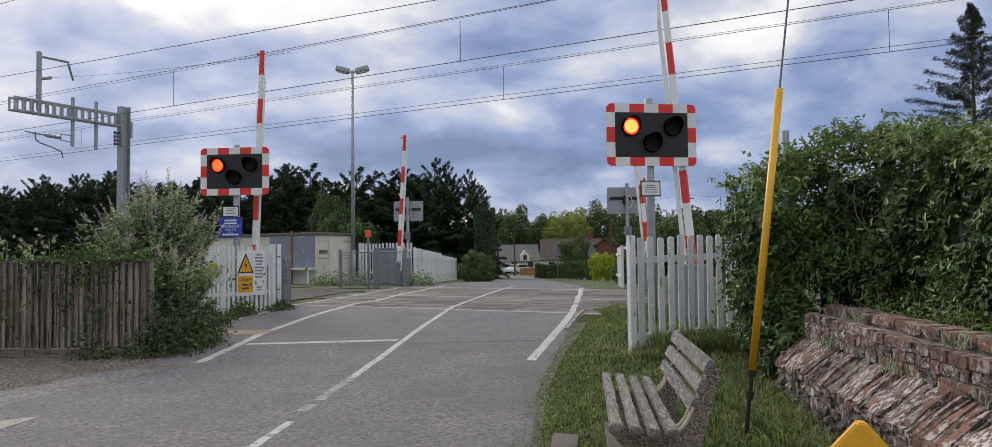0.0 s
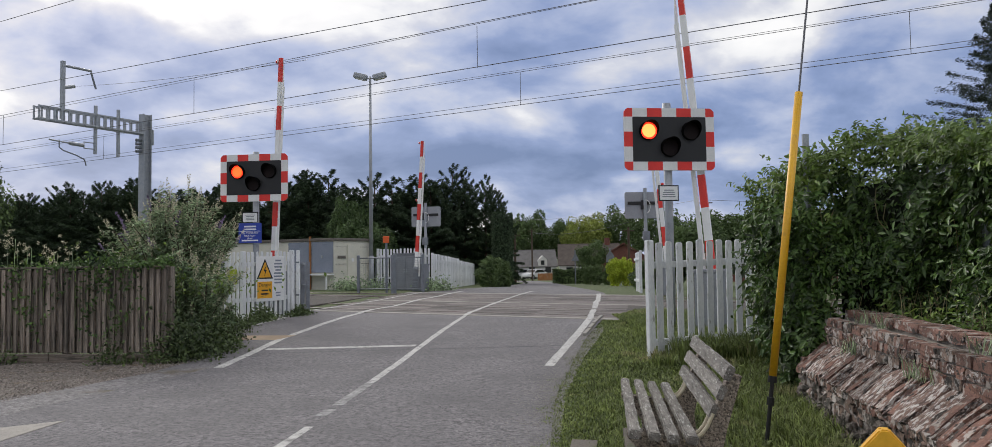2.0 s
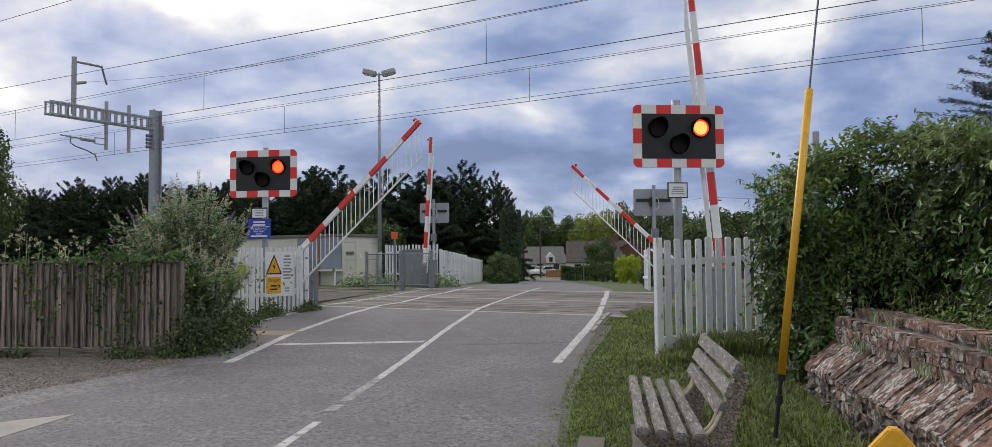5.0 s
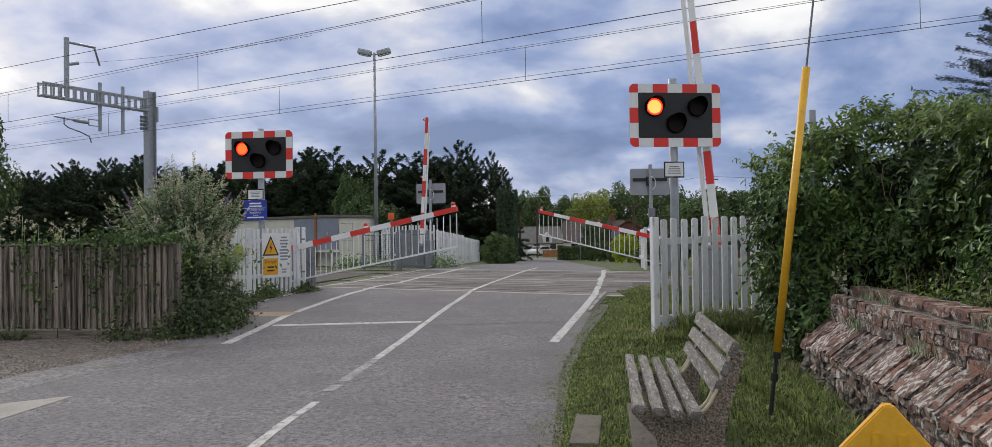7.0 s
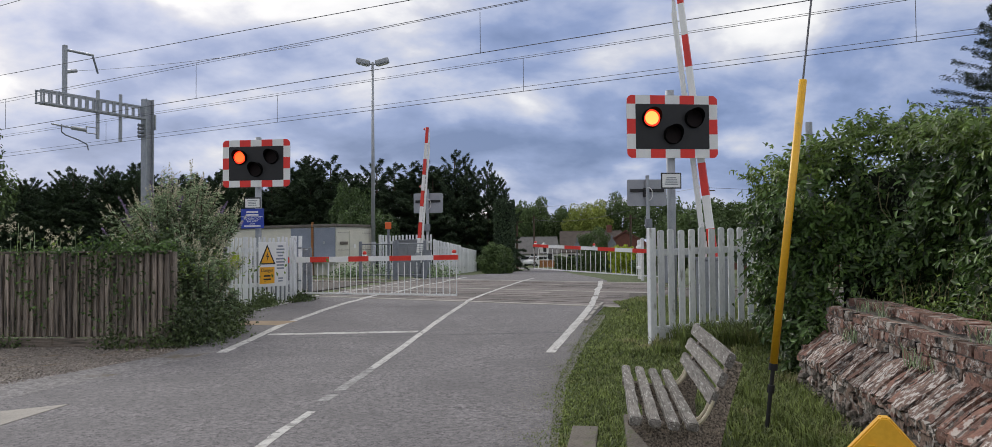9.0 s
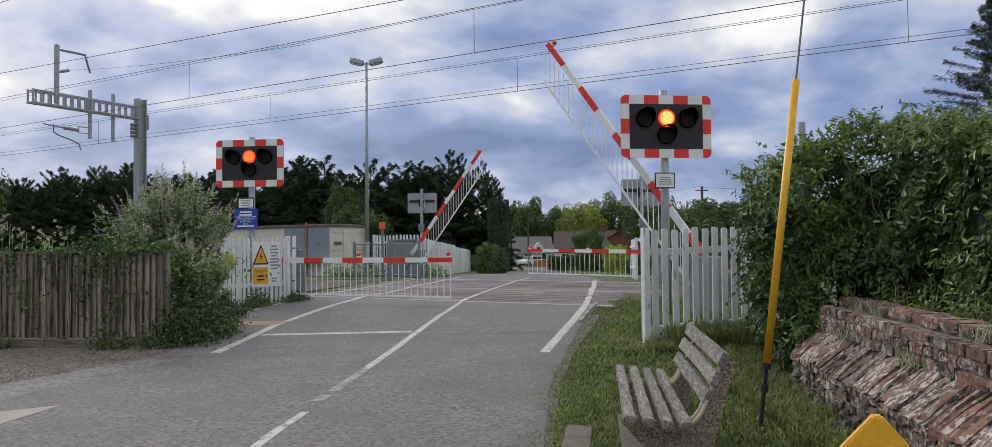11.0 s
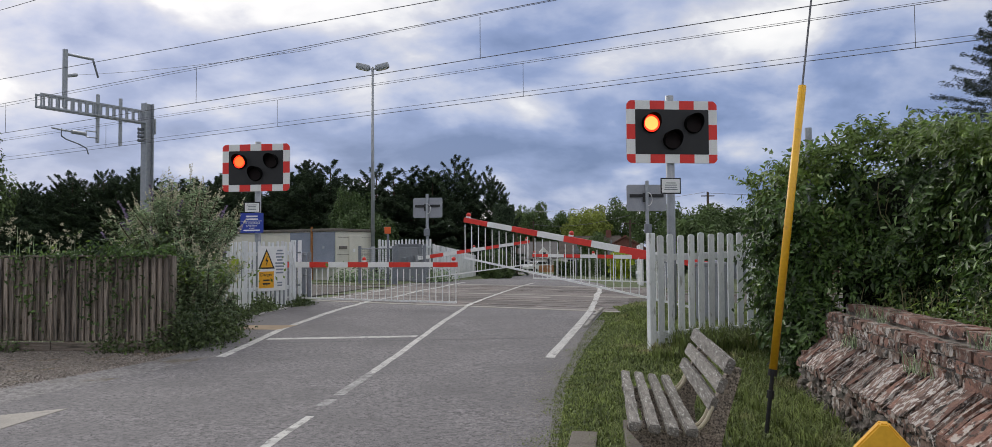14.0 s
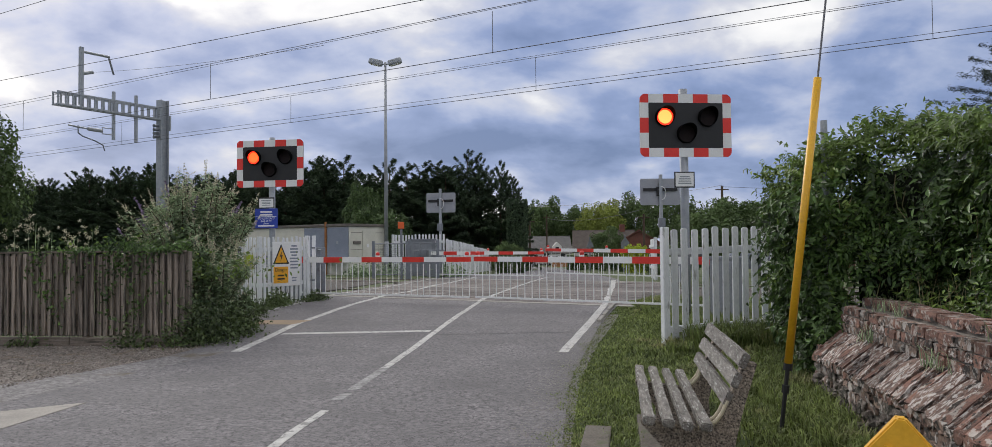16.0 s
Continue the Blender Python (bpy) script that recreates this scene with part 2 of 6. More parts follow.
M_BRICK_FLAKE = mat("split_brick_ends", (.235, .152, .122), (.075, .050, .042), .92, 9, 50, 1.0, spot=(.43, .40, .375), spot_at=.53, spot_scale=27, per=.42, stretch=(1.7, .8, 1.5), spot_soft=.025, pits=(.035, .028, .024), pits_at=.57, pits_scale=9)
M_MORTAR = mat("old_mortar", (.30, .27, .235), (.13, .115, .10), .95, 9, 70, .8, spot=(.07, .065, .05), spot_at=.58)
M_RUBBLE = mat("crumbling_wall_face", (.26, .225, .195), (.10, .085, .075), .95, 7, 50, 1.0, spot=(.06, .055, .045), spot_at=.55, spot_scale=7, bump_dist=.03, spot_soft=.025)
M_HUT = mat("cream_hut_panel", (.68, .66, .57), (.55, .535, .46), .6, 2, 30, .06, spot=(.33, .30, .24), spot_at=.7)
M_HUT_ROOF = mat("hut_roof_edge", (.17, .15, .13), (.10, .09, .08), .8, 3, 30, .1)
M_HUT_GREY = mat("hut_grey_door", (.24, .27, .33), (.18, .205, .26), .5, 2, 30, .05)
M_CAB = mat("grey_cabinet", (.24, .255, .28), (.18, .19, .21), .5, 3, 30, .08)
M_BARK = mat("bark", (.12, .085, .06), (.05, .035, .025), .95, 5, 40, .8, stretch=(3, 3, .6))
M_CONIFER = mat("cypress_foliage", (.074, .115, .055), (.018, .033, .017), .8, .6, 6, 0, per=-.5, trans=.12)
M_IVY = mat("climber_leaves", (.110, .188, .046), (.014, .034, .009), .42, .8, 8, 0, per=-.7, trans=.25, spec=.35)
M_IVY_YOUNG = mat("young_climber_leaves", (.20, .29, .058), (.075, .13, .027), .40, .8, 8, 0, per=-.45, trans=.3, spec=.5)
# near-black filler colour: the shade between hedge leaves, put into the material
M_HEDGE_SHADE = mat("hedge_inner_shade", (.014, .020, .009), (.006, .009, .005), .95, 3, 20, .5)
M_SHRUB = mat("shrub_leaves", (.40, .50, .30), (.15, .215, .11), .6, 1, 8, 0, per=-.55, trans=.2)
M_SEED = mat("seed_heads", (.62, .59, .43), (.38, .36, .25), .8, 2, 20, 0, per=-.3, trans=.15)
M_WEED = mat("weed_leaves", (.13, .18, .06), (.035, .055, .02), .6, 1, 9, 0, per=-.6, trans=.2)
M_LILAC = mat("lilac_blossom", (.30, .23, .37), (.17, .125, .22), .8, 2, 20, 0, per=-.3)
M_GRASS = mat("verge_grass", (.235, .288, .085), (.095, .128, .036), .7, 1.2, 9, 0, spot=(.33, .305, .15), spot_at=.62, spot_scale=1.5, per=-.6, trans=.2)
M_GRASS_DRY = mat("dry_stems", (.30, .26, .13), (.18, .16, .08), .8, 1, 8, 0, per=-.3)
M_TREE = mat("broadleaf_far", (.138, .205, .066), (.044, .072, .025), .8, .5, 4, 0, per=-.35, trans=.15)
M_TREE_DARK = mat("broadleaf_deep_green", (.105, .165, .055), (.036, .062, .022), .8, .5, 4, 0, per=-.4, trans=.15)
M_TREE_LIGHT = mat("broadleaf_yellow_green", (.34, .38, .075), (.16, .20, .04), .8, .5, 4, 0, per=-.3, trans=.15)
M_LIME = mat("golden_hedge_leaves", (.50, .58, .045), (.28, .36, .03), .7, 1, 6, 0, per=-.3, trans=.2)
M_WIRE = mat("wire", (.17, .17, .185), (.13, .13, .14), .5, 5, 50, 0, metal=.5)
M_ROOF = mat("brown_roof_tiles", (.135, .112, .095), (.075, .060, .052), .9, 1.5, 12, .4)
M_ROOF_GREY = mat("grey_roof_tiles", (.19, .18, .175), (.12, .115, .11), .9, 1.5, 12, .4)
M_HOUSE_BRICK = mat("house_brick", (.19, .075, .055), (.115, .048, .038), .9, 2, 14, .3)
M_HOUSE_WHITE = mat("house_render", (.66, .65, .62), (.56, .55, .52), .8, 2, 14, .1)
M_ORANGE_WOOD = mat("orange_fence", (.38, .17, .06), (.27, .115, .04), .8, 2, 20, .2)
M_CAR_PAINT = [mat("car_paint_%s" % n, c, tuple(v * .9 for v in c), .25, 1, 10, 0, coat=.6) for n, c in (("silver", (.45, .46, .48)), ("white", (.75, .75, .76)), ("blue", (.04, .06, .12)))]
M_GLASS_DARK = mat("dark_glass", (.02, .024, .028), (.015, .018, .02), .08, 2, 10, 0)
M_TYRE = mat("tyre", (.02, .02, .02), (.014, .014, .014), .85, 10, 60, .1)
M_LAMP_ON = glow("lit_lens", (1.0, .20, .045), 3.4)
M_LAMP_SIDE = glow("lit_lens_seen_aslant", (1.0, .10, .018), 2.0)
M_LAMP_RIM = glow("lit_rim", (1.0, .03, .01), 1.6)
M_LAMP_RED = mat("boom_lamp_red", (.75, .05, .03), (.6, .03, .02), .3, 5, 50, 0)
M_ORANGE = mat("orange_plastic", (.75, .13, .02), (.6, .1, .02), .4, 5, 50, 0)


# ---- mesh helpers ----
def part(name, bm, material, parent=None, label="", m=None, smooth=False):
    """Links a bmesh as one mesh object under a thing or a part (material: one, or a list)."""
    me = bpy.data.meshes.new(name)
    bm.to_mesh(me)
    bm.free()
    return part_mesh(name, me, material, parent, label, m, smooth)


def part_mesh(name, me, material, parent=None, label="", m=None, smooth=False):
    if not me.materials:
        for x in material if isinstance(material, list) else [material]:
            me.materials.append(x)
    if smooth:
        me.polygons.foreach_set("use_smooth", [True] * len(me.polygons))
    ob = new(name, me)
    if parent:
        ob.parent = parent
    if m:
        ob.matrix_basis = m
    if label:
        tagged(ob, label)
    return ob


def thing(name, m, label, category, group="", kind=""):
    ob = new(name)
    ob.empty_display_size = 0.2
    ob.matrix_basis = m
    return tagged(ob, label, category, group, kind)


def box(sx, sy, sz, x=0, y=0, z=0, bevel=0.0, bm=None, m=None, mi=0):
    """A block with its centre at x, y and its foot at z."""
    bm = bm or bmesh.new()
    r = bmesh.ops.create_cube(bm, size=1, matrix=(m or Matrix()) @ Matrix.Translation((x, y, z + sz / 2)) @ Matrix.Diagonal((sx, sy, sz, 1)))
    fs = {f for v in r["verts"] for f in v.link_faces}
    for f in fs:
        f.material_index = mi
    if bevel:
        es = list({e for v in r["verts"] for e in v.link_edges})
        bmesh.ops.bevel(bm, geom=es, offset=bevel, segments=2, affect="EDGES", profile=0.6)
    return bm


def rod(p, q, r0, r1=None, seg=10, bm=None, mi=0):
    """A round bar from p to q."""
    bm = bm or bmesh.new()
    p, q = Vector(p), Vector(q)
    d = q - p
    m = Matrix.Translation((p + q) / 2) @ d.to_track_quat("Z", "Y").to_matrix().to_4x4()
    r = bmesh.ops.create_cone(bm, cap_ends=True, segments=seg, radius1=r0, radius2=r0 if r1 is None else r1, depth=d.length, matrix=m)
    if mi:
        for f in {f for v in r["verts"] for f in v.link_faces}:
            f.material_index = mi
    return bm


def tube(pts, r, seg=6):
    """One round wire through all the points."""
    bm = bmesh.new()
    rings = []
    for i, p in enumerate(pts):
        d = (Vector(pts[min(i + 1, len(pts) - 1)]) - Vector(pts[max(i - 1, 0)])).normalized()
        q = d.to_track_quat("Z", "Y")
        rings.append([bm.verts.new(Vector(p) + q @ Vector((r * math.cos(6.2832 * k / seg), r * math.sin(6.2832 * k / seg), 0))) for k in range(seg)])
    for a, b in zip(rings, rings[1:]):
        for k in range(seg):
            bm.faces.new((a[k], a[(k + 1) % seg], b[(k + 1) % seg], b[k]))
    bm.faces.new(rings[0][::-1])
    bm.faces.new(rings[-1])
    return bm


def prism(pts, z0, z1, bm=None, mi=0, axis="z"):
    """An outline (x, y) pulled from z0 to z1; axis y: the outline stands in x, z."""
    bm = bm or bmesh.new()
    put = (lambda a, b, c: (a, b, c)) if axis == "z" else (lambda a, b, c: (a, c, b))
    lo, hi = [bm.verts.new(put(a, b, z0)) for a, b in pts], [bm.verts.new(put(a, b, z1)) for a, b in pts]
    n = len(pts)
    fs = [bm.faces.new(lo), bm.faces.new(hi)] + [bm.faces.new((lo[i], lo[(i + 1) % n], hi[(i + 1) % n], hi[i])) for i in range(n)]
    for f in fs:
        f.material_index = mi
    bmesh.ops.recalc_face_normals(bm, faces=fs)
    return bm


def rounded(w, h, r, n=5):
    pts = []
    for cx, cy, a0 in ((w / 2 - r, h / 2 - r, 0), (r - w / 2, h / 2 - r, 90), (r - w / 2, r - h / 2, 180), (w / 2 - r, r - h / 2, 270)):
        for i in range(n + 1):
            a = radians(a0 + 90 * i / n)
            pts.append((cx + r * math.cos(a), cy + r * math.sin(a)))
    return pts


def leaves_mesh(name, centres, size, rng, flat=0.0, aspect=0.55, out=None, jitter=0.5, along=None):
    """One mesh of many leaf blades (two folded triangles each) at the centres; out: mean way each faces."""
    c = np.asarray(centres, float)
    n = len(c)
    nrm = rng.normal(size=(n, 3))
    if out is not None:
        nrm = nrm * jitter + np.asarray(out)
    nrm[:, 2] = nrm[:, 2] * (1 - flat) + flat
    nrm /= np.linalg.norm(nrm, axis=1, keepdims=True) + 1e-9
    a = rng.normal(size=(n, 3))
    if along is not None:
        a = a * .35 + np.asarray(along)
    a -= (a * nrm).sum(1, keepdims=True) * nrm
    a /= np.linalg.norm(a, axis=1, keepdims=True) + 1e-9
    b = np.cross(nrm, a)
    s = (size * rng.uniform(.6, 1.35, n))[:, None]
    v = np.empty((n, 4, 3))
    v[:, 0], v[:, 2] = c - a * s, c + a * s
    v[:, 1], v[:, 3] = c + b * s * aspect + nrm * s * .18, c - b * s * aspect + nrm * s * .18
    me = bpy.data.meshes.new(name)
    me.vertices.add(4 * n)
    me.vertices.foreach_set("co", v.reshape(-1))
    idx = np.arange(n)[:, None] * 4
    tri = np.concatenate([idx + np.array([0, 1, 2]), idx + np.array([0, 2, 3])], 1).reshape(-1)
    me.loops.add(6 * n)
    me.loops.foreach_set("vertex_index", tri.astype(np.int32))
    me.polygons.add(2 * n)
    me.polygons.foreach_set("loop_start", np.arange(0, 6 * n, 3, dtype=np.int32))
    me.update(calc_edges=True)
    return me


def ovate_mesh(name, centres, size, rng, out, along, jitter=0.5, aspect=0.42):
    """One mesh of pointed oval leaves of four faces each, folded along the midrib; along: the way each leaf points."""
    c = np.asarray(centres, float)
    n = len(c)
    nrm = rng.normal(size=(n, 3)) * jitter + np.asarray(out)
    nrm /= np.linalg.norm(nrm, axis=1, keepdims=True) + 1e-9
    a = rng.normal(size=(n, 3)) * .45 + np.asarray(along)
    a -= (a * nrm).sum(1, keepdims=True) * nrm
    a /= np.linalg.norm(a, axis=1, keepdims=True) + 1e-9
    b = np.cross(nrm, a)
    s = (size * rng.uniform(.55, 1.4, n))[:, None]
    v = np.empty((n, 6, 3))
    v[:, 0], v[:, 3] = c - a * s, c + a * s * 1.15 - nrm * s * .22
    v[:, 1], v[:, 5] = c - a * s * .35 + b * s * aspect + nrm * s * .16, c - a * s * .35 - b * s * aspect + nrm * s * .16
    v[:, 2], v[:, 4] = c + a * s * .4 + b * s * aspect * .72 + nrm * s * .10, c + a * s * .4 - b * s * aspect * .72 + nrm * s * .10
    me = bpy.data.meshes.new(name)
    me.vertices.add(6 * n)
    me.vertices.foreach_set("co", v.reshape(-1))
    idx = np.arange(n)[:, None] * 6
    quads = np.concatenate([idx + np.array([0, 3, 2, 1]), idx + np.array([0, 5, 4, 3])], 1).reshape(-1)
    me.loops.add(8 * n)
    me.loops.foreach_set("vertex_index", quads.astype(np.int32))
    me.polygons.add(2 * n)
    me.polygons.foreach_set("loop_start", np.arange(0, 8 * n, 4, dtype=np.int32))
    me.update(calc_edges=True)
    return me


def blades_mesh(name, feet, height, rng, width=0.006, lean=0.35):
    """Grass: each blade a bent strip of two pieces."""
    c = np.asarray(feet, float)
    n = len(c)
    h = (height * rng.uniform(.5, 1.4, n))[:, None]
    az = rng.uniform(0, 2 * np.pi, n)
    d = np.stack([np.cos(az), np.sin(az), np.zeros(n)], 1)
    w = np.stack([-np.sin(az), np.cos(az), np.zeros(n)], 1) * width
    ln = (rng.uniform(.1, 1, n) * lean)[:, None]
    up = np.array([0, 0, 1.0])
    mid, tip = c + up * h * .6 + d * h * ln * .4, c + up * h * (1 - ln * .35) + d * h * ln * 1.3
    v = np.stack([c - w, c + w, mid + w * .8, mid - w * .8, tip], 1)
    me = bpy.data.meshes.new(name)
    me.vertices.add(5 * n)
    me.vertices.foreach_set("co", v.reshape(-1))
    idx = np.arange(n)[:, None] * 5
    lp = np.concatenate([idx + np.array([0, 1, 2]), idx + np.array([0, 2, 3]), idx + np.array([3, 2, 4])], 1).reshape(-1)
    me.loops.add(9 * n)
    me.loops.foreach_set("vertex_index", lp.astype(np.int32))
    me.polygons.add(3 * n)
    me.polygons.foreach_set("loop_start", np.arange(0, 9 * n, 3, dtype=np.int32))
    me.update(calc_edges=True)
    return me


def sheet(name, left, right, material, lift, step=0.6, label="", parent=None, kind="structure", paint=False):
    """A surface that follows the ground between two polylines with as many corners each; it has a skirt of 3 cm."""
    bm = bmesh.new()
    rows = []
    for (a, b), (c, d) in zip(zip(left, left[1:]), zip(right, right[1:])):
        n = max(1, int(max(math.dist(a, b), math.dist(c, d)) / step))
        for i in range(n + (b == left[-1])):
            t = i / n
            p, q = (a[0] + (b[0] - a[0]) * t, a[1] + (b[1] - a[1]) * t), (c[0] + (d[0] - c[0]) * t, c[1] + (d[1] - c[1]) * t)
            k = max(1, int(math.dist(p, q) / 0.8))
            rows.append((p, q, k))
    k = max(r[2] for r in rows)
    grid = []
    rag = random.Random(len(rows))
    for p, q, _ in rows:
        line = []
        if paint:
            # brushed edges waver, more so where the line runs over the rails
            on = 13.3 < NN[0] * p[0] + NN[1] * p[1] < 21.3
            w = max(.02, math.dist(p, q))
            a, b = (rag.uniform(-.04, .06) * (3.2 if on else 1) * .1 / w for _ in range(2))
            ex, ey = q[0] - p[0], q[1] - p[1]
            p, q = (p[0] + ex * a, p[1] + ey * a), (q[0] - ex * b, q[1] - ey * b)
        for j in range(k + 1):
            x, y = p[0] + (q[0] - p[0]) * j / k, p[1] + (q[1] - p[1]) * j / k
            over = .013 if paint and 13.3 < NN[0] * x + NN[1] * y < 21.3 else 0
            line.append(bm.verts.new((x, y, zg(x, y) + lift + over)))
        grid.append(line)
    for r0, r1 in zip(grid, grid[1:]):
        for j in range(k):
            bm.faces.new((r0[j], r0[j + 1], r1[j + 1], r1[j]))
    bmesh.ops.recalc_face_normals(bm, faces=bm.faces)
    if bm.faces[:][0].normal.z < 0:
        bmesh.ops.reverse_faces(bm, faces=bm.faces)
    ob = part(name, bm, material, parent)
    return tagged(ob, label, "", "", kind) if not parent else ob


def polyline_paint(name, pts, width, label, worn=False, group="road markings"):
    """A painted line along pts on the road."""
    l, r = [], []
    for i, p in enumerate(pts):
        a, b = pts[max(0, i - 1)], pts[min(len(pts) - 1, i + 1)]
        dx, dy = b[0] - a[0], b[1] - a[1]
        n = math.hypot(dx, dy)
        l.append((p[0] - dy / n * width / 2, p[1] + dx / n * width / 2))
        r.append((p[0] + dy / n * width / 2, p[1] - dx / n * width / 2))
    ob = sheet(name, l, r, M_PAINT_OLD if worn else M_PAINT, 0.0172, 0.17, paint=True)
    return tagged(ob, label, "road marking", group, "structure")


# ---- ground, road, crossing ----
def build_ground():
    bm = bmesh.new()
    us = [-3000, -400, -120, -60, -30, -15, -6, 0, 6, 15, 30, 60, 120, 400, 3000]
    ds = [-3000, -200, -40, -10, 2, 5.5, 8, 11, 12.5, 17, 22, 24, 30, 45, 60, 90, 140, 200, 500, 3000]
    grid = [[bm.verts.new((*un(u, d), float(np.interp(d, D_KEYS, Z_KEYS)))) for u in us] for d in ds]
    for a, b in zip(grid, grid[1:]):
        for j in range(len(us) - 1):
            bm.faces.new((a[j], a[j + 1], b[j + 1], b[j]))
    tagged(part("ground", bm, M_EARTH), "rough green field and verge soil under everything", kind="structure")


ROAD_L = [(-6.2, -6), (-5.4, 4.0), (-4.9, 7.6), (-4.6, 10.1), (-4.85, 12.2), (-5.2, 14.6), (-5.2, 17.1), (-4.2, 21.9), (-3.2, 25.8), (-2.3, 30), (-1.0, 37), (0.5, 50), (0.9, 62), (-.3, 76), (-4, 92), (-12, 104)]
ROAD_R = [(0.1, -6), (0.12, 4.0), (0.40, 7.6), (0.78, 9.9), (1.05, 11.4), (1.5, 13.6), (1.95, 15.7), (2.4, 19.5), (2.85, 23.6), (2.9, 30), (2.85, 38), (3.0, 50), (3.3, 62), (2.8, 78), (-.5, 96), (-9, 110)]


def build_road():
    build_ground()
    sheet("road", ROAD_L, ROAD_R, M_ASPHALT, 0.014, 0.6, "worn grey asphalt lane rising gently to the railway crossing")
    tagged(sheet("gravel_drive", [(-16, -4), (-16, 5), (-15, 12), (-12, 13)], [(-6.0, -4), (-5.4, 4.0), (-4.95, 7.4), (-4.5, 10.2)], M_GRAVEL, 0.010, 0.8), "loose brown gravel drive beside the road", kind="structure")
    sheet("pavement_edge", [(-7.6, 2.0), (-6.7, 5.0), (-5.6, 7.5), (-4.6, 9.7)], [(-5.8, 2.0), (-5.2, 5.0), (-4.7, 7.6), (-3.95, 10.0)], M_ASPHALT_OLD, 0.0157, 0.5, "strip of pale crumbling asphalt along the drive mouth")
    tagged(part("concrete_slab", prism([(-5.0, 5.35), (-4.16, 5.78), (-4.07, 6.76), (-4.60, 6.40), (-5.2, 5.95)], -.02, 0.0185), M_SLAB), "pale concrete slab set flush in the road edge", kind="structure")
    tagged(sheet("tactile_paving", [(-4.95, 12.75), (-4.75, 13.25)], [(-4.0, 12.55), (-3.8, 13.05)], M_TACTILE, 0.0175, 0.3), "strip of buff tactile paving before the crossing", kind="structure")
    for u0, u1, sl in ((-70, -13.4, -.36), (-4.7, 40, -.36)):
        bm = prism([un(u0, 12.7), un(u1, 12.7), un(u1 + (sl * 10 if u0 < -50 else 0), 22.8), un(u0 + (sl * 10 if u0 > -50 else 0), 22.8)], .16, .272)
        tagged(part("ballast", bm, M_BALLAST), "grey-brown track ballast beside the crossing", kind="stuff")
    polyline_paint("edge_marking", [(-5.19, 14.68), (-5.04, 15.64), (-5.0, 16.76), (-4.92, 17.99), (-4.36, 19.83), (-3.97, 21.56), (-3.59, 23.65), (-3.08, 26.17)], 0.10, "thin white line along the footway edge")
    polyline_paint("edge_marking", [(-3.89, 9.83), (-3.94, 11.7), (-3.95, 12.67), (-3.81, 14.06), (-3.66, 16.03), (-3.39, 18.08), (-3.06, 19.08), (-2.72, 21.83), (-2.35, 23.31), (-1.8, 26.9)], 0.14, "white line between carriageway and footway")
    polyline_paint("stop_line", [(-3.82, 11.5), (-1.5, 11.42)], 0.17, "white stop line across one lane")
    polyline_paint("centre_marking", [(-1.83, 4.2), (-1.81, 5.6), (-1.76, 6.42)], 0.085, "white dash of the centre line")
    polyline_paint("centre_marking", [(-1.78, 6.85), (-1.64, 8.5)], 0.11, "half worn-away dash of the centre line", worn=True)
    polyline_paint("centre_marking", [(-1.64, 8.5), (-1.44, 11.05), (-1.18, 14), (-0.98, 16.6), (-0.42, 20.1), (0.67, 26.2)], 0.10, "unbroken white centre line over the crossing")
    polyline_paint("edge_marking", [(0.42, 9.35), (1.02, 12.2), (1.45, 14.6), (1.80, 17.0)], 0.125, "broad white edge line")
    polyline_paint("edge_marking", [(1.84, 17.2), (2.08, 19.2), (2.25, 20.2), (2.64, 23.4)], 0.14, "broad white edge line, uneven over the rails")
    tagged(sheet("road_seam", [(-3.6, 11.12), (1.0, 10.98)], [(-3.6, 11.08), (1.0, 10.94)], M_BLACK, .0158, .4), "dark tar seam across the asphalt", kind="structure")
    kerb = thing("kerb", Matrix(), "low concrete kerb stones beside the verge", "kerb", kind="structure")
    pts = [(1.10, 11.9), (1.42, 13.55), (1.74, 15.1)]
    for a, b in zip(pts, pts[1:]):
        for i in range(2):
            p = [a[k] + (b[k] - a[k]) * i / 2 for k in (0, 1)]
            q = [a[k] + (b[k] - a[k]) * (i + .97) / 2 for k in (0, 1)]
            w, an = math.dist(p, q), math.degrees(math.atan2(q[1] - p[1], q[0] - p[0]))
            part("kerb_stone", box(w, .06, .16, bevel=.012), M_KERB, kerb, m=pose((p[0] + q[0]) / 2, (p[1] + q[1]) / 2, zg(*p) - .10, 0, 0, an))


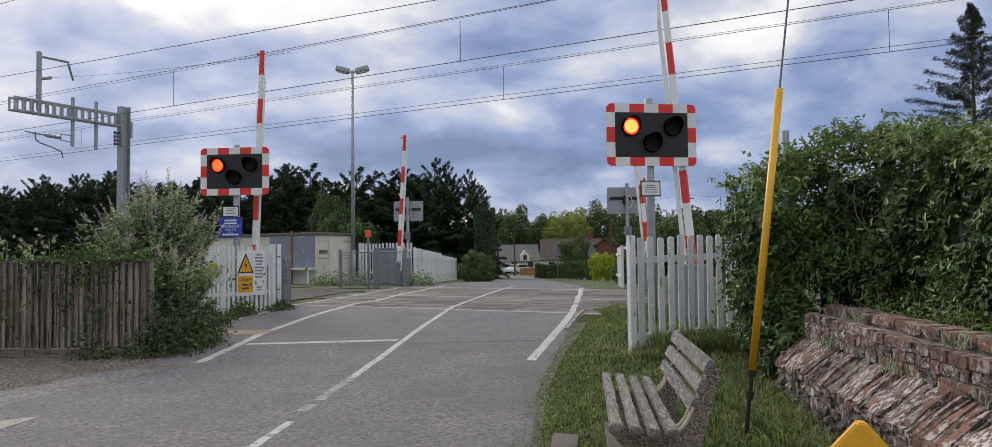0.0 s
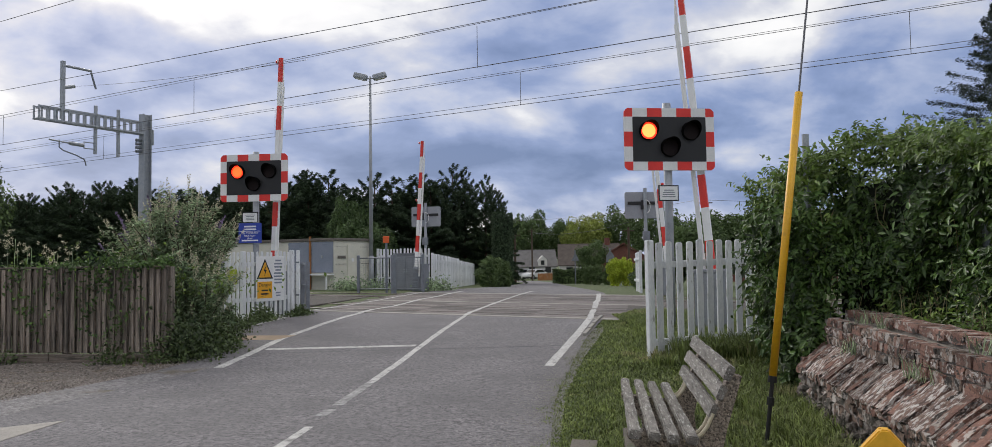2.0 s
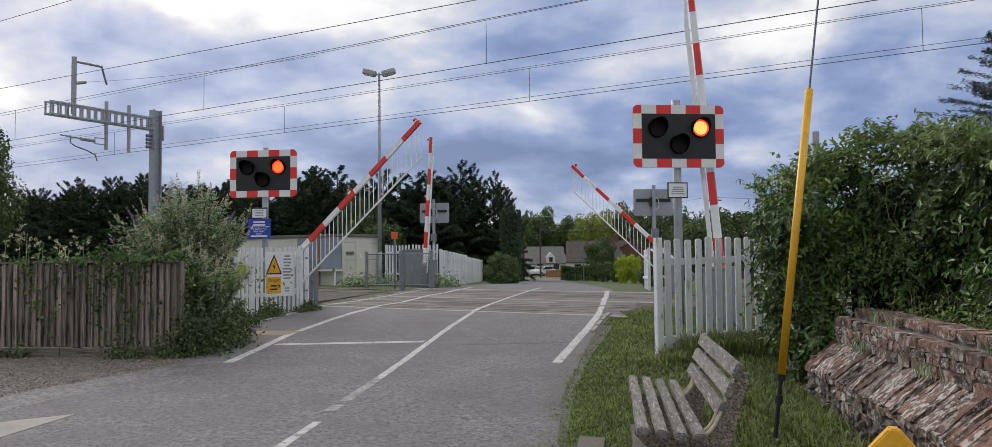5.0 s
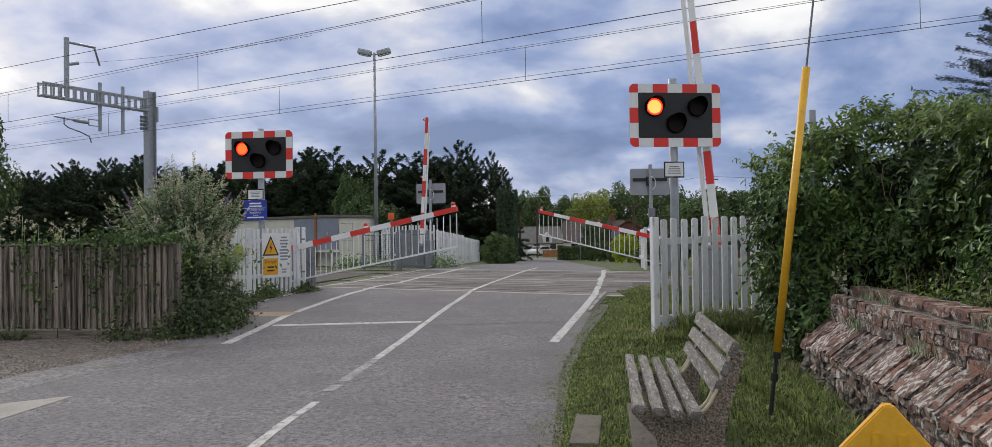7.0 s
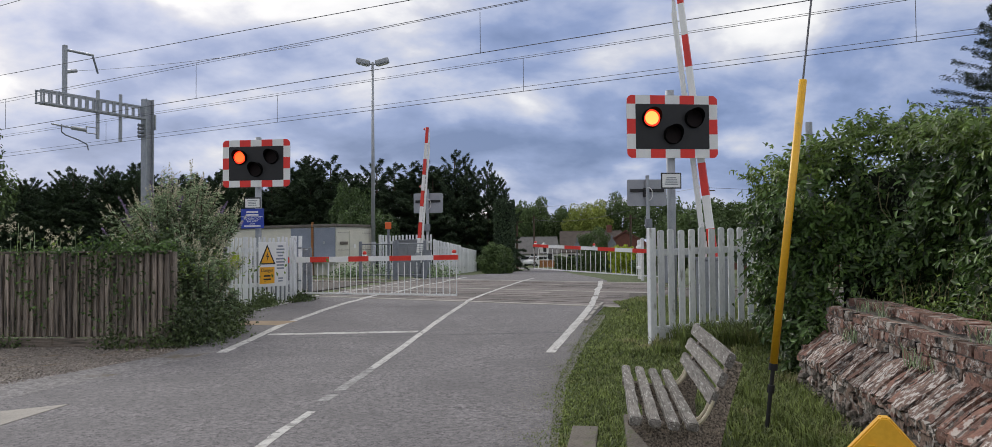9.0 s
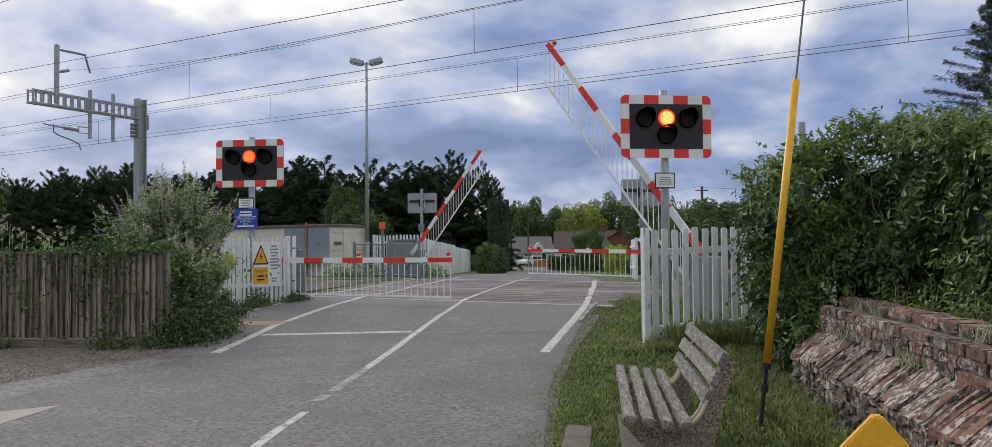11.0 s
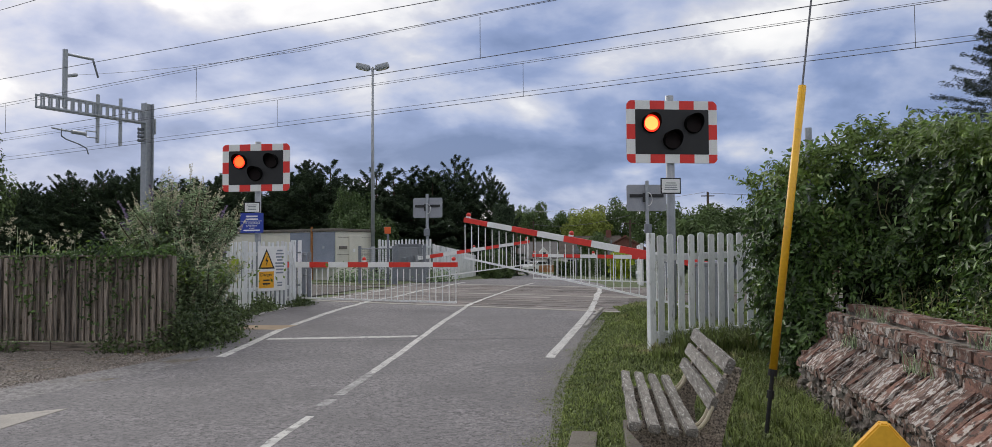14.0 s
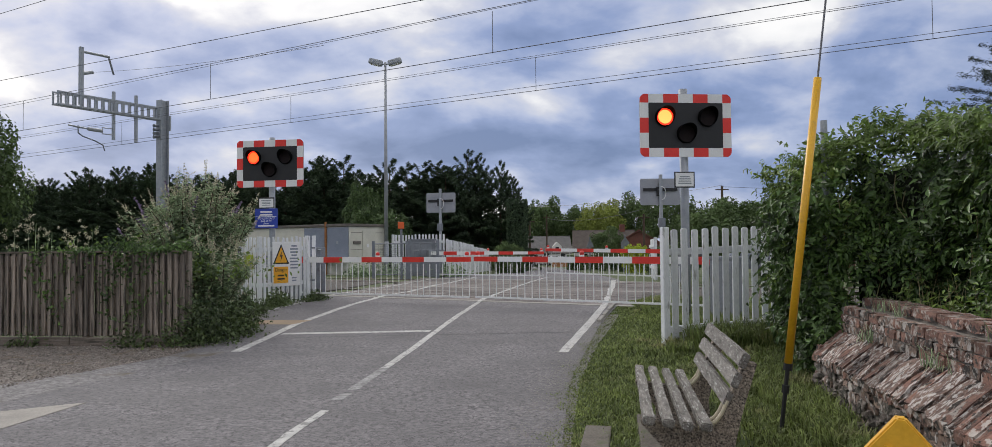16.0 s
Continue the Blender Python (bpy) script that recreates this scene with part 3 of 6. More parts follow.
def build_crossing():
    """Crossing panels between and beside the four rails, and the rails themselves beyond the road."""
    deck = thing("crossing_deck", Matrix(), "dark rubber crossing panels between the rails", "crossing deck", kind="structure")
    lines = []
    for c in (15.0, 19.6):
        lines += [c - .7175, c + .7175]
    cuts = [13.5, 13.75]
    for d in lines:
        cuts += [d - .085, d + .085]
    cuts += [21.0, 21.3]
    cuts = sorted(cuts + [14.78, 15.22, 16.2, 17.18, 17.42, 18.4, 19.38, 19.82])
    for p, q in zip(cuts, cuts[1:]):
        dark = q - p < .2
        for k in range(6):
            # the deck follows the skewed road
            x, y = un(-13.3 + k * 1.5 + (p - 14) * -.36 + .75, (p + q) / 2)
            part("panel", box(1.492, q - p - .035, .05, bevel=.006), M_DECK_DARK if dark else M_KERB if q - p < .31 else M_DECK, deck, m=pose(x, y, zg(x, y) - .027, .48, 0, SKEW))
    for d in lines:
        bm = box(90, .07, .02, 0, 0, .12, bevel=.006)
        box(90, .02, .12, 0, 0, .01, bm=bm)
        box(90, .14, .014, 0, 0, 0, bm=bm)
        x, y = un(-4, d)
        tagged(part("rail", bm, M_RAIL, m=pose(x, y, zg(x, y) - .112, 0, 0, SKEW)), "steel running rail with a bright head", "rail", "rails of the crossing", "structure")


build_road()
build_crossing()


# ---- barriers ----
def build_barrier(name_label, u_pivot_xy, z_pivot, rz, length, rods, group="crossing barriers", ped=True):
    """Barrier > pedestal, boom > bands, lamps, hanging rods and bottom rail (rods and rail are keyed in motions)."""
    x, y = u_pivot_xy
    z0 = zg(x, y)
    th = thing("crossing_barrier", pose(x, y, z0, 0, 0, rz), name_label, "crossing barrier", group)
    bm = box(.42, .50, .95, -.05, .32, 0, bevel=.02)
    box(.46, .54, .05, -.05, .32, .95, bm=bm, bevel=.01)
    part("pedestal", bm, M_CAB, th, "grey steel barrier machine")
    h = z_pivot - z0
    boom = part("boom", box(.1, .16, .24, -.02, .04, -.12, bevel=.02), M_GALV, th, m=pose(0, 0, h))
    band = length / 9 if length > 4.8 else length / 8
    n = round(length / band)
    for i in range(n):
        a, b = i * band, (i + 1) * band
        ha, hb = .132 - .040 * a / length, .132 - .040 * b / length
        bm = prism([(a, -ha / 2), (b - .002, -hb / 2), (b - .002, hb / 2), (a, ha / 2)], -.03, .03, axis="y")
        red = (n - 1 - i) % 2 == 0
        part("red_band" if red else "white_band", bm, M_BOOM_R if red else M_BOOM_W, boom)
    bm = box(.5, .05, .26, -.45, .02, -.13, bevel=.02)
    box(.25, .12, .22, -.62, .02, -.11, bm=bm, bevel=.02)
    part("counterweight", bm, M_GALV_DARK, boom)
    for s in ((length - .08), length * .53):
        bm = box(.075, .075, .035, 0, 0, 0, bevel=.008)
        for f in bm.faces:
            f.material_index = 1
        bmesh.ops.create_uvsphere(bm, u_segments=12, v_segments=8, radius=.045, matrix=Matrix.Translation((0, 0, .065)))
        part("boom_lamp", bm, [M_LAMP_RED, M_BOOM_W], boom, "red boom lamp on a white foot", m=pose(s, 0, .066 - .02 * s / length), smooth=True)
    hang = []
    me = None
    s0, s1 = .35, length - .03
    for i in range(rods):
        s = s0 + (s1 - s0) * i / (rods - 1)
        if me is None:
            bm = rod((0, 0, 0), (0, 0, -.66), .0085, seg=6)
            o = part("skirt_rod", bm, M_BOOM_W, boom)
            me = o.data
        else:
            o = part_mesh("skirt_rod", me, M_BOOM_W, boom)
        o.matrix_basis = pose(s, .0, -.06)
        hang.append((o, s))
    rail = part("skirt_rail", box(s1 - s0 + .02, .022, .036, (s0 + s1) / 2, 0, -.018), M_BOOM_W, boom, m=pose(0, 0, -.06 - .72))
    return boom, hang, rail, h


NEAR_L = build_barrier("red and white striped barrier boom with hanging skirt over approach lane", (-5.6, 17.35), 1.13, SKEW, 5.07, 30)
NEAR_R = build_barrier("red and white striped barrier boom with skirt beside the grass verge", (3.29, 12.5), 1.13, 180 + SKEW, 4.97, 30)
FAR_L = build_barrier("red and white barrier boom beyond the tracks beside grey cabinet", (-3.51, 27.01), 1.16, SKEW, 4.58, 26)
FAR_R = build_barrier("red and white barrier boom beyond the tracks beside green bushes", (4.6, 22.57), 1.18, 180 + SKEW, 4.58, 26)


# ---- flashing signals ----
def build_signal(x, y, z_mid, rz, post_z, label, lit, size=1.0):
    """Signal > post, board (> border squares), three visors with lenses; the lit lens is the piece that swings between the two red lamps."""
    z0 = zg(x, y)
    th = thing("flashing_signal", pose(x, y, z0, 0, 0, rz), label, "level crossing signal", "crossing signals")
    part("post", rod((0, .10, 0), (0, .10, post_z - z0), .07, seg=16), M_GALV, th, smooth=True)
    W, H, r, b = 1.47, .985, .10, .138
    grow = Matrix.Scale(size, 4)
    zc = z_mid - z0
    board = part("backboard", prism(rounded(W, H, r), -.012, .012, axis="y"), [M_ALU], th, m=pose(0, 0, zc) @ grow)
    # face: black middle and the chequered border, each block proud of the board
    part("black_panel", prism(rounded(W - 2 * b, H - 2 * b, .02), -.020, -.0125, axis="y"), M_BLACK, board)
    nx, nz = 7, 3
    wx, wz = (W - 2 * b) / (nx - 2), (H - 2 * b) / nz
    for side in (-1, 1):
        for i in range(nx):
            red = i % 2 == 0
            if i in (0, nx - 1):
                continue
            cx = -W / 2 + b + (i - .5) * wx
            part("border_block", prism([(cx - wx / 2, side * H / 2 - side * b), (cx + wx / 2, side * H / 2 - side * b), (cx + wx / 2, side * H / 2), (cx - wx / 2, side * H / 2)], -.018, -.0125, axis="y"), M_RED if red else M_SIGNWHITE, board)
        for i in range(nz):
            cz = -H / 2 + b + (i + .5) * wz
            part("border_block", prism([(side * (W / 2 - b), cz - wz / 2), (side * W / 2, cz - wz / 2), (side * W / 2, cz + wz / 2), (side * (W / 2 - b), cz + wz / 2)], -.018, -.0125, axis="y"), M_RED if i == 1 else M_SIGNWHITE, board)
        for s2 in (-1, 1):
            pts = [(side * (W / 2 - b), s2 * (H / 2 - b)), (side * W / 2, s2 * (H / 2 - b)), (side * W / 2, s2 * (H / 2 - r * .6)), (side * (W / 2 - r * .25), s2 * (H / 2 - r * .25)), (side * (W / 2 - r * .6), s2 * H / 2), (side * (W / 2 - b), s2 * H / 2)]
            part("border_block", prism(pts, -.018, -.0125, axis="y"), M_RED, board)
    spots = {"left": (-.345, .13), "right": (.345, .13), "low": (0, -.13)}
    for k, (lx, lz) in spots.items():
        bm = bmesh.new()
        seg, r0 = 24, .15
        ring0, ring1, in0, in1 = [], [], [], []
        for i in range(seg):
            a = 2 * math.pi * i / seg
            ca, sa = math.cos(a), math.sin(a)
            dep = .05 + .15 * max(0, .35 + sa) / 1.35
            ring0.append(bm.verts.new((r0 * ca, -.02, r0 * sa)))
            ring1.append(bm.verts.new((r0 * .97 * ca, -.02 - dep, r0 * .97 * sa)))
            in0.append(bm.verts.new((.93 * r0 * ca, -.02, .93 * r0 * sa)))
            in1.append(bm.verts.new((.92 * r0 * ca, -.02 - dep, .92 * r0 * sa)))
        for i in range(seg):
            j = (i + 1) % seg
            bm.faces.new((ring0[i], ring0[j], ring1[j], ring1[i]))
            bm.faces.new((in0[j], in0[i], in1[i], in1[j]))
            bm.faces.new((ring1[i], ring1[j], in1[j], in1[i]))
        part("visor", bm, M_VISOR, board, m=pose(lx, 0, lz))
        bm = bmesh.new()
        bmesh.ops.create_cone(bm, cap_ends=True, segments=24, radius1=.136, radius2=.135, depth=.014, matrix=pose(0, -.028, 0, 90))
        part("lens", bm, M_LENS_OFF, board, "dark unlit lens", m=pose(lx, 0, lz))
    bm = bmesh.new()
    bmesh.ops.create_cone(bm, cap_ends=True, segments=24, radius1=.112, radius2=.10, depth=.02, matrix=pose(0, -.058, 0, 90))
    for f in bm.faces:
        f.material_index = 0
    r = bmesh.ops.create_cone(bm, cap_ends=True, segments=24, radius1=.137, radius2=.132, depth=.016, matrix=pose(0, -.046, 0, 90))
    for f in {f for v in r["verts"] for f in v.link_faces}:
        f.material_index = 1
    lamp = part("lit_lens", bm, [lit, M_LAMP_RIM], board, "glowing red-orange lens of the flashing pair")
    lamp.matrix_basis = pose(-.345, 0, .13)
    part("clamp", box(.22, .10, .06, 0, .06, -.03), M_GALV_DARK, board, m=pose(0, 0, .25))
    return th, lamp


SIG_R, LAMP_R = build_signal(2.61, 12.4, 3.36, 8, 3.98, "flashing red lamps on chequered black board behind white fence", M_LAMP_ON, 1.05)
SIG_L, LAMP_L = build_signal(-5.92, 17.0, 3.36, -6, 3.97, "flashing red lamps on chequer-bordered black board above a blue sign", M_LAMP_SIDE, 1.10)


# ---- keyed motion ----
UP_NL = [(0, 87), (2.1, 87), (2.3, 85.6), (2.6, 81.7), (2.9, 77.2), (3.2, 71.1), (3.5, 65.5), (3.7, 61.6), (4.4, 48.5), (5.1, 36), (5.8, 24.7), (6, 21.2), (6.3, 16.2), (6.6, 12), (7, 9.6), (7.4, 8.0), (7.8, 6.6), (8.2, 4.9), (8.6, 2.7), (9, .8), (9.4, 0.2), (16, 0.2)]
UP_NR = [(0, 85), (8.7, 85), (9, 83.6), (9.3, 80.5), (9.5, 77.2), (9.7, 73.9), (10.4, 63), (11.1, 53), (11.8, 42.3), (12, 38.9), (12.3, 35), (12.6, 30.5), (13, 24.6), (13.4, 18.4), (13.8, 12.8), (14.2, 8.6), (14.6, 5.6), (15, 3.4), (15.5, 1.3), (16, .3)]
UP_FL = [(0, 86), (8.7, 86), (9, 84.5), (9.3, 80.4), (9.5, 76), (9.7, 71), (10.4, 60), (11.1, 49), (11.8, 38), (12, 33.5), (12.3, 29.3), (12.6, 24.6), (13, 17.2), (13.4, 11), (13.8, 8), (14.2, 6), (14.6, 4), (15, 2), (15.5, .6), (16, 0)]
UP_FR = [(0, 85), (2.2, 85), (2.5, 82.4), (2.8, 78.5), (3.2, 72.3), (3.5, 67.3), (3.7, 63.7), (4.4, 52), (5.1, 41.5), (5.8, 31.9), (6, 28.6), (6.3, 24.2), (6.6, 19.6), (7, 13), (7.4, 10.4), (7.8, 8.4), (8.2, 6.6), (8.6, 4.6), (9, 3), (9.6, 1.2), (10.2, 1), (16, 1)]


def motions():
    for (boom, hang, rail, h), keys in ((NEAR_L, UP_NL), (NEAR_R, UP_NR), (FAR_L, UP_FL), (FAR_R, UP_FR)):
        walk(boom, [(t, pose(0, 0, h, 0, -a, 0)) for t, a in keys])
        for o, s in hang:
            walk(o, [(t, pose(s, 0, -.09, 0, a, 0)) for t, a in keys])
        walk(rail, [(t, pose(-.66 * math.sin(radians(a)), 0, -.09 - .66 * math.cos(radians(a)))) for t, a in keys])
    # the pair of lamps lights by turns, 0.705 s to the pair
    times = []
    for k in range(24):
        times += [(.05 + .705 * k, .345), (.05 + .705 * k + .375, -.345)]
    for lamp in (LAMP_R, LAMP_L):
        rows, at = [(0, pose(-.345, 0, .13))], -.345
        for t, side in times:
            if t < 16:
                rows += [(t - .02, pose(at, 0, .13)), (t + .02, pose(side, 0, .13))]
                at = side
        rows.append((16, pose(at, 0, .13)))
        walk(lamp, rows)


# ---- white picket fences ----
def pale_mesh(w, h, t=.022):
    pts = [(-w / 2, 0), (w / 2, 0)] + [(w / 2 * math.cos(radians(a)), h - w * .28 + w * .28 * math.sin(radians(a))) for a in range(0, 181, 30)]
    bm = prism(pts, -t / 2, t / 2, axis="y")
    me = bpy.data.meshes.new("pale")
    bm.to_mesh(me)
    bm.free()
    me.materials.append(M_WHITE)
    return me


def picket_fence(a, b, h, n, label, w=.075, post_a=True, post_b=False, rng=random.Random(3), rails=(.3, .82), back=1, sink=.02):
    """Fence > pales, rails, posts, from a to b."""
    L = math.dist(a, b)
    an = math.atan2(b[1] - a[1], b[0] - a[0])
    z0 = zg(*a)
    rise = math.degrees(math.atan2(zg(*b) - z0, L))
    th = thing("picket_fence", pose(a[0], a[1], z0 - sink, 0, 0, math.degrees(an)), label, "fence", "white crossing fences")
    me = pale_mesh(w, h)
    for i in range(n):
        s = (i + .5) * L / n
        o = part_mesh("pale", me, M_WHITE, th)
        o.matrix_basis = pose(s, 0, math.tan(radians(rise)) * s + rng.uniform(-.020, .014), rng.uniform(-.4, .4), rng.uniform(-.5, .5), 0)
    for k in rails:
        part("fence_rail", box(L, .045, .085, L / 2, back * .036, 0, bevel=.006), M_WHITE, th, m=pose(0, 0, h * k - .04, 0, -rise, 0))
    for on, s in ((post_a, -.05), (post_b, L + .05)):
        if on:
            bm = box(.09, .09, h + .02, s, back * .03, 0, bevel=.012)
            part("fence_post", bm, M_WHITE, th, m=pose(0, 0, math.tan(radians(rise)) * s))
    return th


picket_fence((1.80, 9.66), (3.35, 10.22), 1.52, 11, "tall white picket fence with peeling paint on the grass verge", w=.088, rails=(.15, .80))
picket_fence((3.40, 10.3), (4.0, 12.0), 1.45, 9, "white picket fence returning towards the barrier machine", back=-1)
picket_fence((-5.73, 15.95), (-5.06, 16.95), 1.48, 10, "white picket fence carrying an electric warning sign", w=.06, post_b=True)
picket_fence((-7.5, 16.7), (-5.84, 15.9), 1.48, 15, "white picket fence half hidden by a flowering bush", w=.06, post_a=False)
picket_fence((-3.05, 28.5), (-2.75, 37.5), 1.42, 44, "white picket fence along the lane beyond the tracks", post_b=True)
picket_fence((-2.75, 37.6), (-2.5, 48), 1.35, 50, "white picket fence along the lane beyond the tracks")
picket_fence((-5.3, 29.6), (-3.15, 28.4), 1.62, 15, "white picket fence behind the grey cabinet", back=-1)
picket_fence((4.05, 23.9), (4.25, 26.2), 1.35, 12, "short white picket fence beyond the far barrier", w=.09)
GP = thing("gate_post", pose(-4.99, 17.28, zg(-4.99, 17.28) - .02), "white timber gate post with hinge straps", "post")
part("post", box(.075, .075, 1.5, bevel=.01), M_WHITE, GP)
for hz in (.45, 1.2):
    part("hinge", box(.16, .012, .035, -.04, -.045, hz), M_GALV_DARK, GP)


# ---- grey steel gates and railings at the footway ----
def rail_gate(x, y, rz, w, h, label, mesh=False, kind="pedestrian gate"):
    th = thing("steel_gate", pose(x, y, zg(x, y) - .02, 0, 0, rz), label, kind, "steel gates of the footway")
    for s in (0, w):
        part("gate_post", box(.09, .09, h, s, 0, 0, bevel=.01), M_GALV_DARK, th)
    for z in (.18, h - .1) if mesh else (.2, h * .55, h - .06):
        part("gate_bar", rod((0, 0, z), (w, 0, z), .02, seg=8), M_GALV_DARK, th)
    if mesh:
        bm = bmesh.new()
        for i in range(1, int(w / .09)):
            rod((i * .09, 0, .18), (i * .09, 0, h - .1), .0035, seg=4, bm=bm)
        for i in range(1, int((h - .3) / .07)):
            rod((0, 0, .18 + i * .07), (w, 0, .18 + i * .07), .0035, seg=4, bm=bm)
        part("wire_mesh", bm, M_GALV_DARK, th)
    return th


rail_gate(-4.90, 17.75, 118, .55, 1.22, "narrow grey steel gate posts beside the white fence")
rail_gate(-5.45, 26.25, -9, 1.25, 1.36, "grey steel footway gate with wire mesh infill", True)
rail_gate(-4.13, 26.03, -6, 1.0, 1.36, "grey steel railing with wire mesh in front of the cabinet", True)
rail_gate(-10.5, 28.6, -28.7, 3.4, .85, "low grey steel railing before the equipment hut")
BEACON = thing("marker_post", pose(-4.46, 26.25, zg(-4.46, 26.25)), "slim steel post with an orange telephone plate on top", "post")
part("post", rod((0, 0, 0), (0, 0, 1.82), .04, seg=10), M_GALV_DARK, BEACON)
part("plate", box(.22, .06, .24, 0, -.05, 1.76, bevel=.02), M_ORANGE, BEACON, "bright orange plate")
CABN = thing("trackside_cabinet", pose(-4.0, 28.85, zg(-4, 28.8), 0, 0, -24), "grey steel trackside cabinet with double doors", "cabinet")
bm = box(1.05, .55, 1.32, 0, 0, .05, bevel=.015)
box(1.12, .62, .05, 0, 0, 1.37, bm=bm, bevel=.01)
box(1.0, .5, .06, 0, 0, 0, bm=bm)
part("body", bm, M_CAB, CABN)
for s in (-1, 1):
    d_ = part("door", box(.49, .02, 1.2, s * .255, -.287, .1, bevel=.006), M_CAB, CABN)
    part("handle", box(.025, .03, .14, s * .06, -.305, .68), M_GALV, d_)


# ---- equipment hut ----
def build_hut():
    th = thing("equipment_hut", pose(-7.2, 30.0, zg(-7.2, 30) - .03, 0, 0, SKEW), "flat-roofed cream equipment hut with blue-grey double doors", "hut")
    bm = box(7.0, 2.35, 2.0, -3.5, 1.175, 0, bevel=.015)
    part("body", bm, M_HUT, th)
    part("roof", box(7.14, 2.5, .11, -3.5, 1.175, 2.003, bevel=.02), M_HUT_ROOF, th, "dark stained flat roof with a metal edge")
    for i, x in enumerate((-.62, -1.92)):
        d = part("double_door", box(1.15, .04, 1.25, x, -.022, .72, bevel=.01), M_HUT_GREY, th, "blue-grey steel shutter door")
        part("handle", box(.09, .03, .12, x, -.055, 1.3, bevel=.008), M_GALV, d)
    part("pipe", rod((-1.26, -.05, 0), (-1.26, -.05, 2.2), .05, seg=10), M_ORANGE_WOOD, th, "rust-brown downpipe")
    d = part("door", box(.04, .78, 1.72, .022, 1.15, .12, bevel=.01), M_HUT, th, "cream personnel door")
    part("handle", box(.04, .05, .12, .055, 1.42, 1.0), M_GALV_DARK, d)
    part("notice", box(.012, .12, .14, .05, 1.05, 1.15), M_SIGNWHITE, d)
    part("vent", box(.03, .45, .12, .02, .42, 1.28), M_HUT_ROOF, th)
    part("step", box(.5, 1.0, .12, .27, 1.15, 0), M_KERB, th)
    for x in (-1.92, -.62):
        bm = box(1.25, .42, .05, x, -.25, .62)
        for s in (-1, 1):
            box(.05, .05, .62, x + s * .58, -.42, 0, bm=bm)
        part("service_stand", bm, M_SIGNWHITE, th, "pale steel stand under the shutter door")
    for z in (.30, 1.05, 1.75):
        part("panel_joint", box(.012, 2.2, .014, .004, 1.175, z), M_HUT_ROOF, th)


build_hut()


# ---- street lamp ----
def build_street_lamp():
    x, y = -6.05, 31.8
    th = thing("street_lamp", pose(x, y, zg(x, y)), "tall slim steel lighting column with twin lamp heads", "street lamp")
    part("base", rod((0, 0, 0), (0, 0, 1.4), .11, .10, 14), M_GALV, th, smooth=True)
    part("column", rod((0, 0, 1.4), (0, 0, 9.1), .085, .05, 14), M_GALV, th, smooth=True)
    part("arm", rod((-.42, 0, 9.02), (.42, 0, 9.02), .03, seg=8), M_GALV, th)
    for s in (-1, 1):
        bm = box(.60, .30, .24, 0, 0, 0, bevel=.07)
        h = part("lamp_head", bm, M_GALV, th, m=pose(s * .44, 0, 9.0, 0, -s * 14, 0))
        part("diffuser", box(.42, .2, .03, 0, 0, -.02, bevel=.01), M_SIGNWHITE, h)


build_street_lamp()


# ---- rear of the far signals ----
def build_far_signal(x, y, z_mid, rz, w, label):
    z0 = zg(x, y)
    th = thing("flashing_signal", pose(x, y, z0, 0, 0, rz), label, "level crossing signal", "far crossing signals")
    part("post", rod((0, -.09, 0), (0, -.09, z_mid - z0 + .55), .06, seg=12), M_GALV, th)
    b = part("backboard", prism(rounded(w, w * .66, .06), -.012, .012, axis="y"), M_ALU, th, m=pose(0, 0, z_mid - z0))
    part("bracket", box(w * .86, .05, .10, 0, -.04, .02, bevel=.01), M_BLACK, b)
    part("wiring_box", box(.16, .08, .30, -.05, -.06, -.14, bevel=.02), M_BLACK, b)
    bm = bmesh.new()
    pts = [Vector((.02 + .19 * math.cos(radians(a)) * .7, -.14, -.05 + .21 * math.sin(radians(a)))) for a in range(-90, 120, 15)]
    for p, q in zip(pts, pts[1:]):
        rod(p, q, .012, seg=6, bm=bm)
    part("conduit", bm, M_SIGNWHITE, b)
    part("junction_box", box(.22, .14, .30, 0, -.15, .0, bevel=.02), M_GALV_DARK, th, m=pose(0, 0, z_mid - z0 - 1.15))


build_far_signal(-3.52, 30.3, 3.18, -10, 1.22, "grey rear of a crossing signal board beyond the tracks")
build_far_signal(4.28, 24.4, 3.10, 6, 1.30, "grey rear of a crossing signal board with a looped cable")


# ---- signs ----
def flat_text(body, size, material, parent, m, name="lettering"):
    c = bpy.data.curves.new(name, "FONT")
    c.body, c.size, c.align_x, c.align_y, c.extrude = body, size, "CENTER", "CENTER", .001
    c.materials.append(material)
    ob = new(name, c)
    ob.parent, ob.matrix_basis = parent, m
    return ob


def bars(n, w, h, gap, material, parent, x, y, z, rng, name="lettering"):
    bm = bmesh.new()
    for i in range(n):
        ww = w * rng.uniform(.6, 1)
        box(ww, .002, h, x, y, z - i * gap, bm=bm)
    part(name, bm, material, parent)


RS = random.Random(11)
S1 = part("crossing_notice", box(.55, .012, .45, 0, 0, -.225, bevel=.004), M_BLUE, None, m=pose(-5.96, 16.85, 2.09, 0, 0, -6))
tagged(S1, "blue enamel notice with white lettering on the signal post", "sign")
bars(2, .36, .035, .065, M_SIGNWHITE, S1, 0, -.008, .13, RS)
part("divider", box(.49, .002, .010, 0, -.008, .035), M_SIGNWHITE, S1)
flat_text("TO CONTACT", .062, M_SIGNWHITE, S1, pose(0, -.008, -.005, 90, 0, 0))
flat_text("RAILWAY", .062, M_SIGNWHITE, S1, pose(0, -.008, -.065, 90, 0, 0))
flat_text("phone", .05, M_SIGNWHITE, S1, pose(0, -.008, -.118, 90, 0, 0))
